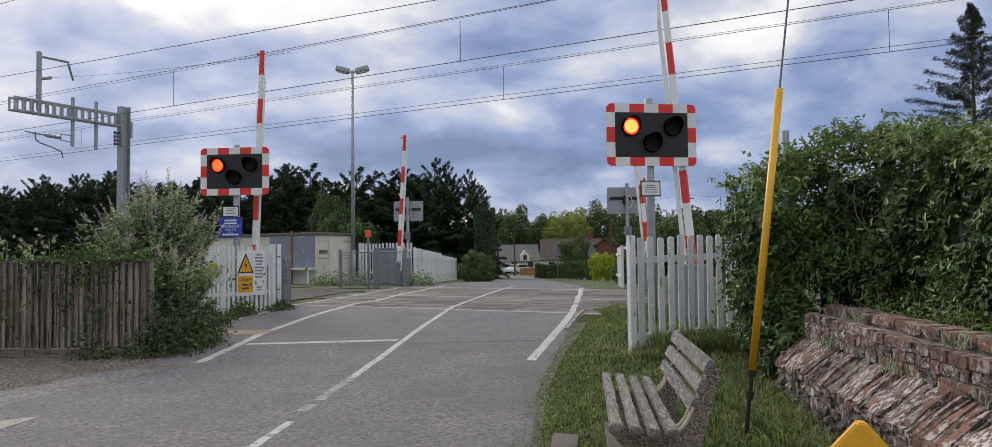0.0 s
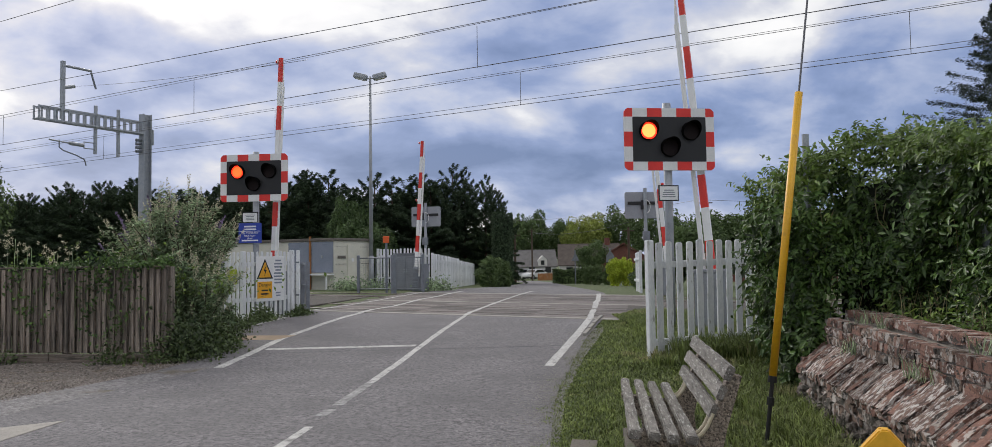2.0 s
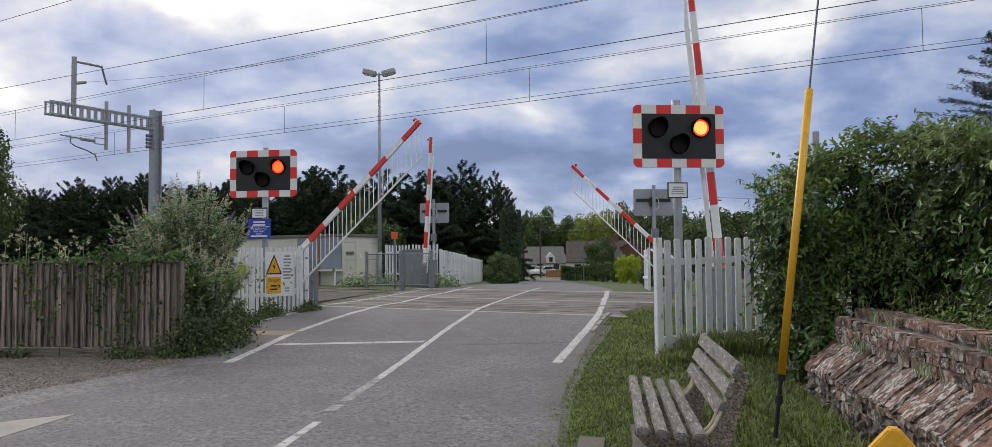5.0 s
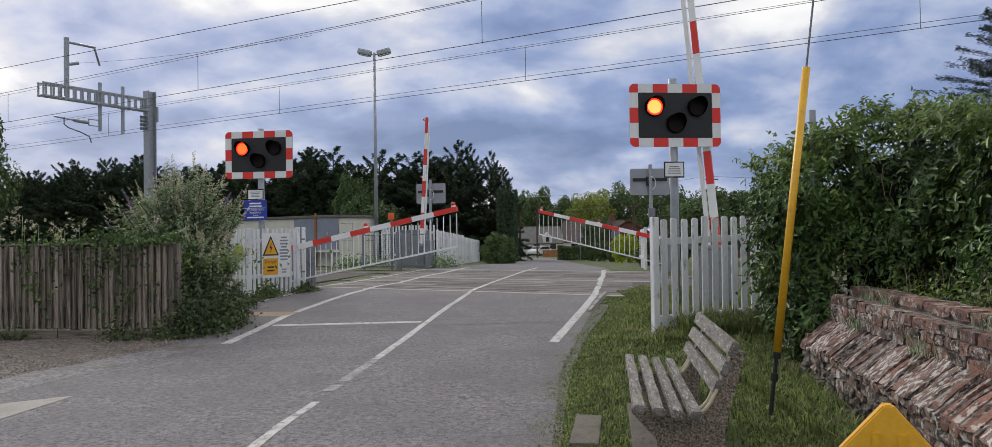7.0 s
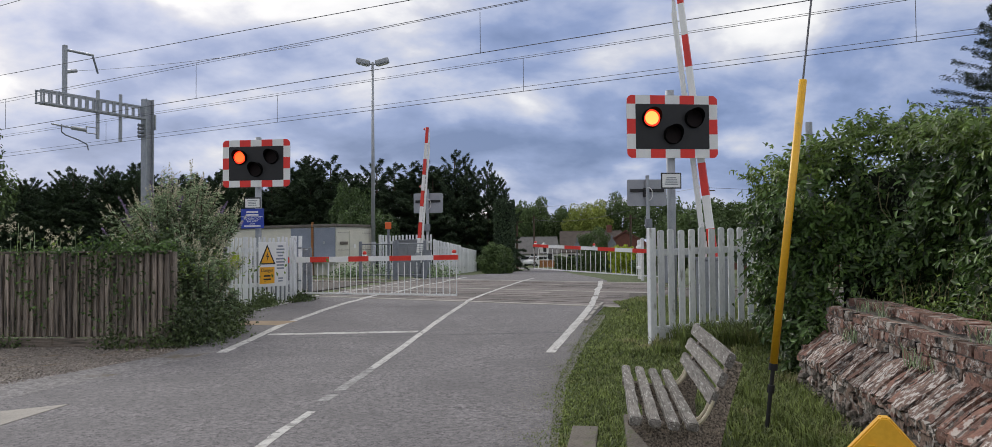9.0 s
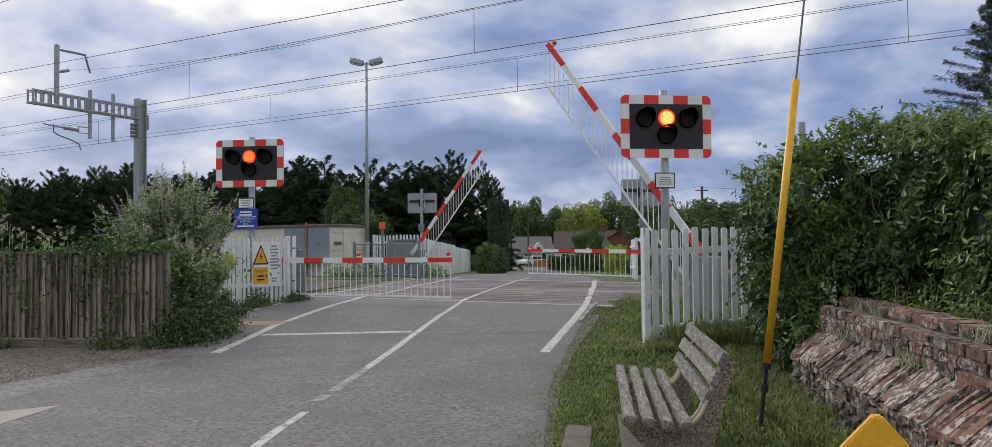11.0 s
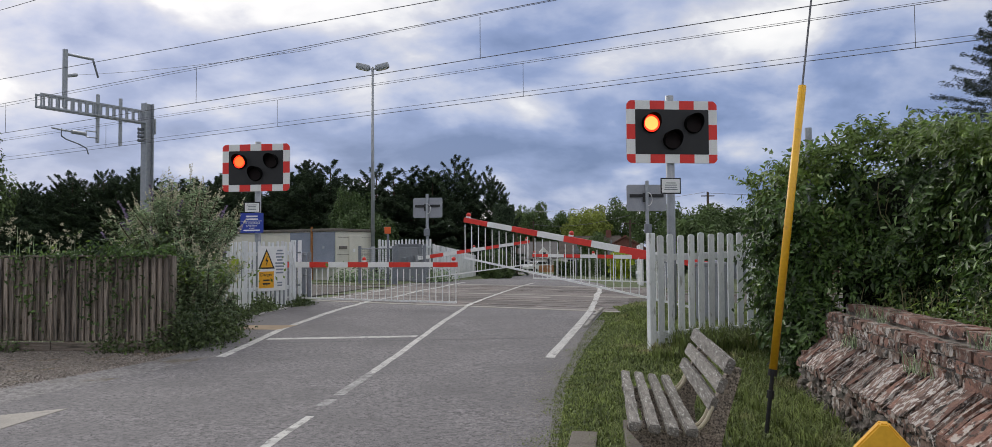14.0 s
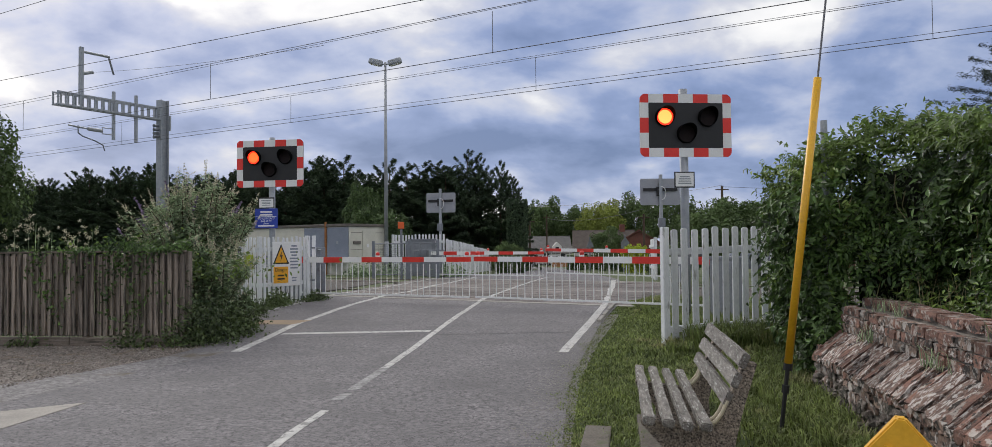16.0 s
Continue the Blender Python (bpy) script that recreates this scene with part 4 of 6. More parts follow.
bars(1, .40, .030, .05, M_SIGNWHITE, S1, 0, -.008, -.185, random.Random(2))
for x, y, z, rz in ((-5.96, 16.85, 2.45, -6), (2.535, 12.18, 2.45, 8)):
    o = part("identity_plate", box(.30 if x > 0 else .34, .01, .22 if x > 0 else .20, 0, 0, -.11, bevel=.004), M_SIGNWHITE, None, m=pose(x, y, z, 0, 0, rz))
    tagged(o, "small pale identity plate on the signal post", "sign", "identity plates")
    part("plate_border", box(.34 if x > 0 else .38, .008, .26 if x > 0 else .24, 0, .008, -.13 if x > 0 else -.12, bevel=.003), M_BLACK, o, "dark border")
    bars(4, .24, .014, .035, M_GALV_DARK, o, 0, -.007, .04, RS)
AN = math.degrees(math.atan2(1.0, .67))
S2 = part("warning_board", box(.74, .012, .98, 0, 0, -.49, bevel=.004), M_SIGNWHITE, None, m=pose(-5.39, 16.45, 1.06, 0, 0, AN) @ Matrix.Translation((0, -.03, 0)))
tagged(S2, "white board with yellow electric shock triangle on the white fence", "sign")
part("yellow_panel", prism([(-.345, -.42), (.045, -.42), (.045, -.06), (-.345, -.06)], -.012, -.0065, axis="y"), M_YELLOW, S2)
flat_text("Danger", .11, M_BLACK, S2, pose(-.15, -.0135, -.13, 90, 0, 0))
bars(2, .27, .035, .075, M_BLACK, S2, -.15, -.013, -.27, RS)
part("triangle", prism([(-.36, .0), (.07, .0), (-.145, .44)], -.010, -.0065, axis="y"), M_BLACK, S2)
part("triangle_field", prism([(-.31, .03), (.02, .03), (-.145, .375)], -.013, -.0105, axis="y"), M_YELLOW, S2)
part("lightning_bolt", prism([(-.125, .29), (-.185, .165), (-.145, .165), (-.165, .055), (-.105, .19), (-.145, .19)], -.016, -.0135, axis="y"), M_BLACK, S2)
bars(8, .24, .035, .07, M_HUT_GREY, S2, .21, -.008, .38, RS)
bars(2, .20, .03, .06, M_HUT_GREY, S2, .21, -.008, -.33, RS)
S3 = part("hazard_plate", box(.26, .01, .32, 0, 0, -.16, bevel=.004), M_LIME, None, m=pose(-6.02, 15.93, 1.12, 0, 0, -24))
tagged(S3, "small yellow-green plate on the white fence behind the bush", "sign")


# ---- overhead line ----
def build_mast():
    x, y = un(-33.07, 23.04)
    z0 = zg(x, y) - .1
    th = thing("catenary_mast", pose(x, y, z0, 0, 0, SKEW), "galvanised steel overhead line mast with a lattice cantilever", "railway mast")
    k = 23.04
    up = .1 + .0

    def P(d, z, u=0):
        return (u, d - k, z - z0)
    bm = box(.40, .03, 8.56, 0, -.20, 0)
    box(.40, .03, 8.56, 0, .20, 0, bm=bm)
    box(.03, .37, 8.56, 0, 0, 0, bm=bm)
    part("mast", bm, M_GALV, th)
    beam = part("cantilever_beam", box(.08, .2, .06, 0, 0, 8.28 - z0 - .03), M_GALV, th)
    L = 22.8 - 17.82
    for zz in (8.26, 7.72):
        for uu in (-.2, .2):
            part("chord", box(.07, L, .07, uu, 0, 0), M_GALV, beam, m=pose(0, (22.8 + 17.82) / 2 - k, zz - z0))
    n = 15
    bm = bmesh.new()
    for i in range(n + 1):
        d = 17.86 + (L - .08) * i / n
        for uu in (-.2, .2):
            box(.05, .07, .50, uu, d - k, 7.77 - z0, bm=bm)
        box(.4, .05, .04, 0, d - k, 7.74 - z0, bm=bm)
    part("lattice", bm, M_GALV, beam)
    part("upright", box(.16, .16, 2.6, 0, 18.97 - k, 7.9 - z0, bevel=.01), M_GALV, th)
    bm = bmesh.new()
    for zz in (7.42, 7.24, 7.06, 6.88):
        rod(P(22.55, zz), P(22.83, zz + .03), .085, .06, 10, bm=bm)
    part("feeder_insulator", bm, M_GALV_DARK, th, "stack of dark insulator discs on the mast")
    part("mast_bracket", box(.5, .08, .75, 0, 23.30 - k, 7.25 - z0, bevel=.01), M_GALV, th)
    part("top_arm", rod(P(18.97, 10.30), P(20.28, 10.32), .06, seg=8), M_GALV, th)
    part("insulator", rod(P(20.26, 10.25), P(20.50, 9.52), .045, seg=8), M_GALV_DARK, th)
    part("insulator", rod(P(18.97, 9.30), P(19.5, 9.46), .08, seg=8), M_GALV, th)
    for d in (20.50, 21.62):
        part("drop_tube", box(.12, .12, 2.25, 0, d - k, 6.5 - z0, bevel=.01), M_GALV, th)
    bm = rod(P(18.41, 6.92), P(19.3, 6.86), .035, seg=8)
    rod(P(19.3, 6.86), P(19.95, 6.84), .085, seg=8, bm=bm)
    for zz in (6.72, 7.0):
        rod(P(19.95, zz), P(20.45, zz), .025, seg=6, bm=bm)
    rod(P(19.97, 6.72), P(19.97, 7.0), .025, seg=6, bm=bm)
    part("registration_arm", bm, M_GALV, th)
    pts = [(18.85, 6.95), (18.85, 6.62), (19.05, 6.5), (19.6, 6.36), (20.0, 6.2), (20.08, 5.93)]
    bm = bmesh.new()
    for a, b in zip(pts, pts[1:]):
        rod(P(*a), P(*b), .03, seg=6, bm=bm)
    part("steady_arm", bm, M_GALV_DARK, th)


build_mast()


def wire(name, label, u0, d0, z0, u1, d1, z1, r=.016, sag=.0, group="overhead wires"):
    bm = bmesh.new()
    n = 24
    pts = []
    for i in range(n + 1):
        t = i / n
        x, y = un(u0 + (u1 - u0) * t, d0 + (d1 - d0) * t)
        pts.append((x, y, z0 + (z1 - z0) * t - sag * 4 * t * (1 - t)))
    bm.free()
    bm = tube(pts, r * .56)
    return tagged(part(name, bm, M_WIRE), label, "overhead wire", group)


wire("contact_wire", "dark contact wire over the near track", -75, 15, 6.0, 30, 15, 5.95)
wire("messenger_wire", "dark carrying wire over the near track", -75, 15, 7.25, 30, 15, 6.9, .014)
wire("messenger_wire", "second carrying wire over the near track", -75, 15, 7.0, 30, 15, 7.0, .010)
wire("contact_wire", "dark contact wire over the far track", -80, 19.6, 6.03, 30, 19.6, 6.0)
wire("contact_wire", "second contact wire over the far track", -80, 19.6, 6.22, 30, 19.6, 6.1, .012)
wire("messenger_wire", "dark carrying wire over the far track", -80, 19.6, 7.0, 30, 19.6, 7.0, .013)
wire("messenger_wire", "dark carrying wire over the far track", -80, 19.6, 7.15, 30, 19.6, 7.0, .010)
wire("feeder_wire", "dark feeder wire high beside the near track", -60, 15, 8.78, 20, 15, 6.82, .017)
wire("feeder_wire", "dark feeder wire high beside the near track", -60, 12.2, 9.45, 20, 12.2, 8.4, .015)
wire("messenger_wire", "dark carrying wire run off to the mast insulator", -33.07, 19.5, 9.46, -15, 15.5, 7.12, .012, .12)
for u, d, z0, z1 in ((-19.2, 15, 5.98, 7.05), (-9.1, 15, 5.95, 6.95), (-20.6, 19.6, 6.02, 7.0), (-10.4, 19.6, 6.0, 7.0), (-0.2, 19.6, 6.0, 7.0), (-30, 15, 5.98, 7.1), (-31, 19.6, 6, 7.0), (2, 15, 5.95, 6.9)):
    x, y = un(u, d)
    tagged(part("dropper", rod((x, y, z0), (x, y, z1), .008, seg=5), M_WIRE), "thin dropper between contact and carrying wire", "dropper wire", "droppers")


# ---- trees ----
def conifer_mesh(seed, h, r, n, layered=False):
    """Crown of a shaggy cypress: narrow sprays along outswept limbs, several leaders, a ragged outline and gaps."""
    rng = np.random.default_rng(seed)
    pts, outs, ways = [], [], []
    limbs = int(h * (46 if layered else 19))
    leaders = [(0.0, 0.0, 1.0)] if layered else [(0.0, 0.0, 1.0), (rng.uniform(-1.3, 1.3), rng.uniform(-.8, .8), rng.uniform(.84, .95)), (rng.uniform(-1.7, 1.7), rng.uniform(-1, 1), rng.uniform(.78, .9))]
    for i in range(limbs):
        lx, ly, top = leaders[i % len(leaders)]
        t = (i + rng.uniform(0, 1)) / limbs
        z = h * top * (.02 + .97 * t)
        reach = r * (1 - t) ** (1.12 if layered else .88) * rng.uniform(.5, 1.25) + (.07 if layered else .14 + .22 * rng.uniform())
        az = rng.uniform(0, 2 * np.pi)
        m = max(6, int(n / limbs * (.22 + 1.5 * (1 - t))))
        s = rng.uniform(.08, 1, m) ** .62
        wide = (.05 + .62 * s * (1.12 - s)) * (.30 + .70 * (1 - t)) * (.80 if layered else 1.25)
        px = reach * s
        rise = .26 + .3 * t if layered else .34 + .95 * t
        lift = rise * reach * s - (.34 if layered else .46) * (1 - t) * reach * s ** 2
        side = rng.normal(0, 1, m) * wide * .6
        pts.append(np.stack([lx * min(1, t * 2.5) + px * np.cos(az) - side * np.sin(az), ly * min(1, t * 2.5) + px * np.sin(az) + side * np.cos(az), z + lift - .35 * np.abs(side) + rng.normal(0, .045, m)], 1))
        outs.append(np.tile([0, 0, 1.0], (m, 1)) + .4 * np.array([np.cos(az), np.sin(az), 0]))
        ways.append(np.tile([np.cos(az), np.sin(az), .35 if not layered else .05], (m, 1)) + (np.stack([-np.sin(az) * side, np.cos(az) * side, 0 * side], 1) * 2.0))
    c = np.concatenate(pts)
    c[:, 2] = np.maximum(c[:, 2], .05)
    return leaves_mesh("crown", c, .105 if not layered else .055, rng, 0, .19, np.concatenate(outs), .55, np.concatenate(ways))


def plant_conifer(me, x, y, h, s, rz, label, trunk, category="conifer tree", mt=None, group="row of conifers"):
    th = thing("conifer", pose(x, y, zg(x, y) - .05, 0, 0, rz), label, category, group)
    o = part_mesh("crown", me, mt or M_CONIFER, th)
    o.scale = (s, s, h)
    t = part_mesh("trunk", trunk, M_BARK, th)
    t.scale = (s, s, h)
    return th


bm = rod((0, 0, -.1), (0, 0, 6.6), .16, .02, 8)
TRUNK = bpy.data.meshes.new("trunk")
bm.to_mesh(TRUNK)
bm.free()
TRUNK.materials.append(M_BARK)
CON = [conifer_mesh(20 + i, 7.0, 2.7, 32000) for i in range(5)]
RC = random.Random(5)
u = -93.0
while u < -28.2:
    d = 44 + RC.uniform(-1.2, 1.2)
    x, y = un(u, d)
    hh = RC.choice((.98, 1.08, 1.14, 1.2, 1.24)) * (.95 if u > -34 else 1.0 if u > -62 else 1.12)
    if -38.6 < u < -36:
        hh *= .80
    plant_conifer(RC.choice(CON), x, y, hh, RC.uniform(1.3, 1.6), RC.uniform(0, 360), "dense dark green cypress in a tall row behind the railway", TRUNK)
    u += RC.uniform(1.0, 1.55)
plant_conifer(CON[2], -1.9, 52.2, 1.06, .80, 40, "dense dark green cypress in a tall row behind the railway", TRUNK)
plant_conifer(CON[1], -1.0, 53.2, .92, .72, 110, "dense dark green cypress in a tall row behind the railway", TRUNK)
plant_conifer(CON[4], -3.4, 53.0, 1.12, 1.0, 200, "dense dark green cypress in a tall row behind the railway", TRUNK)


# the clipped end of the row beside the lane
def clipped_end():
    rng = np.random.default_rng(70)
    th = thing("conifer_hedge", pose(-.68, 48.6, zg(-.7, 48.6)), "tall clipped end of the cypress row beside the lane", "hedge", "row of conifers")
    n = 26000
    p = rng.uniform(-1, 1, (n, 3))
    ax = rng.integers(0, 2, n)
    p[np.arange(n), ax] = np.sign(p[np.arange(n), ax]) * rng.uniform(.8, 1.05, n)
    out = np.where(np.arange(3)[None] == ax[:, None], np.sign(p), 0) + np.array([0, 0, .5])
    c = p * np.array([.62, 2.6, 2.22]) + np.array([0, 0, 2.27])
    part_mesh("foliage", leaves_mesh("foliage", c, .075, rng, 0, .3, out, .8), M_CONIFER, th)
    # near-black block, coloured as the shade deep in the clipped foliage
    part("shade_filler", box(.9, 4.6, 4.25, 0, 0, 0, bevel=.1), M_HEDGE_SHADE, th)


clipped_end()
bm = rod((0, 0, -.1), (0, 0, 9.3), .13, .012, 8)
CEDAR = conifer_mesh(77, 9.4, 5.2, 92000, True)
M_CEDAR = mat("cedar_needles", (.062, .088, .062), (.022, .034, .026), .8, .6, 6, 0, per=-.35)
ced = thing("cedar", pose(15.8, 24.5, zg(15.8, 24.5)), "blue-green cedar with level layered boughs behind the hedge", "conifer tree")
part_mesh("crown", CEDAR, M_CEDAR, ced)
part("trunk", bm, M_BARK, ced)


def broadleaf_mesh(seed, h, r, n, size=.10, low=.25):
    """Crown points clustered in many clumps over a ball of uneven outline."""
    rng = np.random.default_rng(seed)
    pts, outs = [], []
    clumps = 60
    for i in range(clumps):
        v = rng.normal(size=3)
        v /= np.linalg.norm(v)
        k = rng.uniform(.45, 1.05)
        c = np.array([v[0] * r * k, v[1] * r * k, h * (low + (1 - low) * .5) + v[2] * h * (1 - low) * .5 * k])
        m = n // clumps
        q = rng.normal(size=(m, 3))
        q /= np.linalg.norm(q, axis=1, keepdims=True)
        q *= (rng.uniform(.5, 1, m) ** .5)[:, None]
        pts.append(c + q * r * .27)
        outs.append(q + np.array([0, 0, .5]))
    return leaves_mesh("crown", np.concatenate(pts), size, rng, 0, .6, np.concatenate(outs), .6)


def limbs_mesh(seed, h, r):
    rg = random.Random(seed)
    bm = rod((0, 0, -.1), (0, 0, h * .5), .035 * h, .02 * h, 8)
    for i in range(7):
        a = rg.uniform(0, 6.28)
        z = h * rg.uniform(.25, .5)
        rod((0, 0, z), (math.cos(a) * r * .6, math.sin(a) * r * .6, z + h * rg.uniform(.2, .4)), .014 * h, .004 * h, 6, bm=bm)
    me = bpy.data.meshes.new("limbs")
    bm.to_mesh(me)
    bm.free()
    me.materials.append(M_BARK)
    return me


BROAD = [broadleaf_mesh(40 + i, 1.0, .46, 9600, .020) for i in range(3)]
FINE = [broadleaf_mesh(47, 1.0, .46, 16000, .0125)]
BUSH = [broadleaf_mesh(50 + i, 1.0, .50, 7000, .036, .0) for i in range(2)]
BRANCHING = limbs_mesh(9, 1.0, .45)


def plant_broadleaf(x, y, h, s, material, label, shape=None, category="tree", rz=0, group="", name="tree"):
    me = (shape or BROAD)[int(abs(x * 7 + y)) % len(shape or BROAD)].copy()
    me.materials.clear()
    me.materials.append(material)
    th = thing(name, pose(x, y, zg(x, y) - .04, 0, 0, rz), label, category, group)
    o = part_mesh("crown", me, material, th)
    o.scale = (s, s, h)
    t = part_mesh("trunk", BRANCHING, M_BARK, th)
    t.scale = (s * .8, s * .8, h * .8)
    return th


for x, y, h, s, mt in ((3.4, 138, 11.6, 8.6, M_TREE), (-1.6, 141, 10.2, 8, M_TREE), (7.4, 144, 9.8, 7.6, M_TREE), (9.8, 141, 10.2, 6.4, M_TREE), (13.2, 132, 10.7, 8.8, M_TREE_LIGHT), (19.8, 136, 12.6, 8.0, M_TREE),
                       (25, 130, 11.6, 10, M_TREE), (31, 120, 10, 10, M_TREE), (-7, 140, 9, 9, M_TREE), (7.8, 75, 4.0, 3.4, M_TREE), (37, 110, 9.6, 11, M_TREE), (16.8, 142, 9.8, 7, M_TREE)):
    plant_broadleaf(x, y, h, s, mt, "far leafy tree in fresh yellow-green" if mt is M_TREE_LIGHT else "far leafy deciduous tree at the end of the lane", None, "tree", x * 40, "trees beyond the houses")
for x, y, h, s in ((8.6, 36, 3.3, 3.2), (10.8, 38, 3.7, 4.2), (13.4, 40, 3.6, 4.6), (16.5, 39, 3.5, 5), (20.5, 42, 3.9, 6)):
    plant_broadleaf(x, y, h, s, M_TREE, "bushy green tree behind the far barrier", None, "tree", x * 33, "trees beside the railway")
plant_broadleaf(-21.9, 28, 6.9, 5.4, M_TREE, "leafy tree beside the track", FINE, "tree", 20)
plant_broadleaf(-11.0, 50.5, 5.7, 3.4, M_TREE_DARK, "green leafy tree among the dark conifers", None, "tree", 20)
plant_broadleaf(-9.4, 47.5, 4.0, 4.0, M_TREE_DARK, "low leafy tree behind the hut", None, "tree", 80)
for x, y, h, s, mt, lb in ((-1.05, 36.5, 1.45, 1.4, M_TREE, "glossy green bush beside the lane"), (-1.2, 39.8, 1.6, 1.6, M_TREE, "glossy green bush beside the lane"),
                           (-.62, 37.5, 1.35, 1.15, M_TREE, "glossy green bush beside the lane"), (5.3, 47, 1.2, 1.15, M_TREE, "rounded clipped bush beside the lane"), (5.75, 45, 1.15, .95, M_TREE, "rounded clipped bush beside the lane"), (5.0, 49, 1.2, 1.15, M_TREE, "rounded clipped bush beside the lane"),
                           (5.45, 40, 1.42, 1.0, M_LIME, "bright golden-green bush beside the lane"), (6.05, 40.3, 1.45, 1.05, M_LIME, "bright golden-green bush beside the lane"),
                           (5.5, 31, 1.2, 1.4, M_TREE, "low green bush behind the barrier"), (7.4, 31, 2.4, 2.4, M_TREE, "green bush behind the barrier"), (9.4, 29, 2.2, 2.6, M_TREE, "green bush behind the barrier")):
    plant_broadleaf(x, y, h, s, mt, lb, BUSH, "bush", x * 50, "bushes along the lane", "bush")


def box_hedge(x, y, w, dpt, h, rz):
    """A clipped garden hedge: leaves over all faces of a block with softened corners."""
    rng = np.random.default_rng(int(x * 10 + y))
    th = thing("clipped_hedge", pose(x, y, zg(x, y) - .03, 0, 0, rz), "clipped dark green garden hedge beside the lane", "hedge", "hedges along the lane")
    n = 9000
    p = rng.uniform(-1, 1, (n, 3))
    ax = rng.integers(0, 3, n)
    p[np.arange(n), ax] = np.sign(p[np.arange(n), ax]) * rng.uniform(.9, 1.04, n)
    out = np.where(np.arange(3)[None] == ax[:, None], np.sign(p), 0) + np.array([0, 0, .5])
    p *= np.array([w / 2, dpt / 2, h / 2])
    p[:, 2] += h / 2 + .05 * np.sin(p[:, 0] * 4)
    part_mesh("foliage", leaves_mesh("foliage", p, .05, rng, 0, .55, out, .7), M_TREE, th)
    # near-black block under the leaves, shade given as colour
    part("shade_filler", box(w * .9, dpt * .88, h * .92, 0, 0, 0, bevel=.05), M_HEDGE_SHADE, th)


box_hedge(4.15, 54.5, 2.5, .9, 1.05, 6)


# ---- houses, poles, cars and signs beyond ----
def build_house(x, y, w, dpt, eaves, ridge, wall, roof, rz, label, dormer=False, chimney=True):
    z0 = zg(x, y) - .1
    th = thing("house", pose(x, y, z0, 0, 0, rz), label, "house", "houses beyond the crossing")
    part("wall", prism([(-dpt / 2, 0), (dpt / 2, 0), (dpt / 2, eaves), (0, ridge - .15), (-dpt / 2, eaves)], -w / 2, w / 2), wall, th, m=Matrix(((0, 0, 1, 0), (1, 0, 0, 0), (0, 1, 0, 0), (0, 0, 0, 1))))
    for s in (-1, 1):
        sl = math.hypot(dpt / 2 + .3, ridge - eaves)
        an = math.degrees(math.atan2(ridge - eaves, dpt / 2))
        r = part("roof", box(w + .5, sl + .15, .12, 0, 0, -.06), roof, th, m=pose(0, s * (dpt / 4 + .08), (ridge + eaves) / 2 - .02, -s * an, 0, 0))
    if chimney:
        part("chimney", box(.7, .55, 1.4, w * .32, 0, ridge - .5, bevel=.03), M_HOUSE_BRICK, th)
    n = max(2, int(w / 2.2))
    for i in range(n):
        cx = -w / 2 + (i + .5) * w / n
        wi = part("window", box(1.0, .06, 1.0, cx, -dpt / 2 - .02, .9), M_HOUSE_WHITE, th)
        part("pane", box(.86, .02, .86, cx, -dpt / 2 - .06, .97), M_GLASS_DARK, wi)
    if dormer:
        d = part("dormer", prism([(-.7, 0), (.7, 0), (.7, 1.0), (0, 1.7), (-.7, 1.0)], -.6, 1.2, axis="y"), M_HOUSE_WHITE, th, m=pose(w * .22, -dpt / 2 + .5, eaves - .1))
        part("pane", box(.55, .03, .7, 0, -.63, .25), M_GLASS_DARK, d)


build_house(2.6, 118, 7.5, 6, 2.0, 4.4, M_HOUSE_WHITE, M_ROOF_GREY, 4, "low grey-roofed house with a white gabled dormer", True, False)
build_house(10.4, 104, 8.0, 6, 2.2, 4.9, M_HOUSE_WHITE, M_ROOF, -4, "brown-roofed bungalow behind the trees")
build_house(14.0, 95, 4.5, 6, 2.9, 4.7, M_HOUSE_BRICK, M_HOUSE_BRICK, 80, "red brick house gable beside the lane", False, False)
build_house(26, 74, 10, 6, 3.0, 5.2, M_HOUSE_BRICK, M_ROOF, -20, "brick house with a brown roof beyond the railway")


def pole(x, y, h, label, arm=False):
    th = thing("utility_pole", pose(x, y, zg(x, y) - .1), label, "pole", "poles along the lane")
    part("shaft", rod((0, 0, 0), (0, 0, h), .11, .08, 10), M_GALV_DARK if arm else M_BARK, th)
    if arm:
        part("lamp_arm", rod((0, 0, h - .1), (-1.0, 0, h + .15), .035, seg=6), M_GALV_DARK, th)
        part("lamp_head", box(.5, .2, .1, -1.15, 0, h + .12, bevel=.03), M_GALV, th)
    else:
        part("crossarm", box(.9, .06, .07, 0, 0, h - .3), M_BARK, th)


pole(.15, 62, 4.3, "slim wooden pole beside the lane")
pole(2.2, 88, 6.2, "weathered wooden pole at the bend of the lane")
pole(8.9, 58, 4.4, "wooden pole behind the bushes")
pole(13.35, 52, 5.95, "wooden pole with crossarm behind the hedge")
for a, b in (((13.35, 52, 5.3), (40, 44, 5.0)), ((13.35, 52, 5.4), (-2, 88, 6)), ((2.2, 88, 4.5), (8.9, 58, 4.1))):
    bm = tube([Vector(a).lerp(Vector(b), i / 12) - Vector((0, 0, 2 * i / 12 * (1 - i / 12))) for i in range(13)], .013, 5)
    tagged(part("telephone_wire", bm, M_WIRE), "thin sagging wire between poles", "wire", "telephone wires")


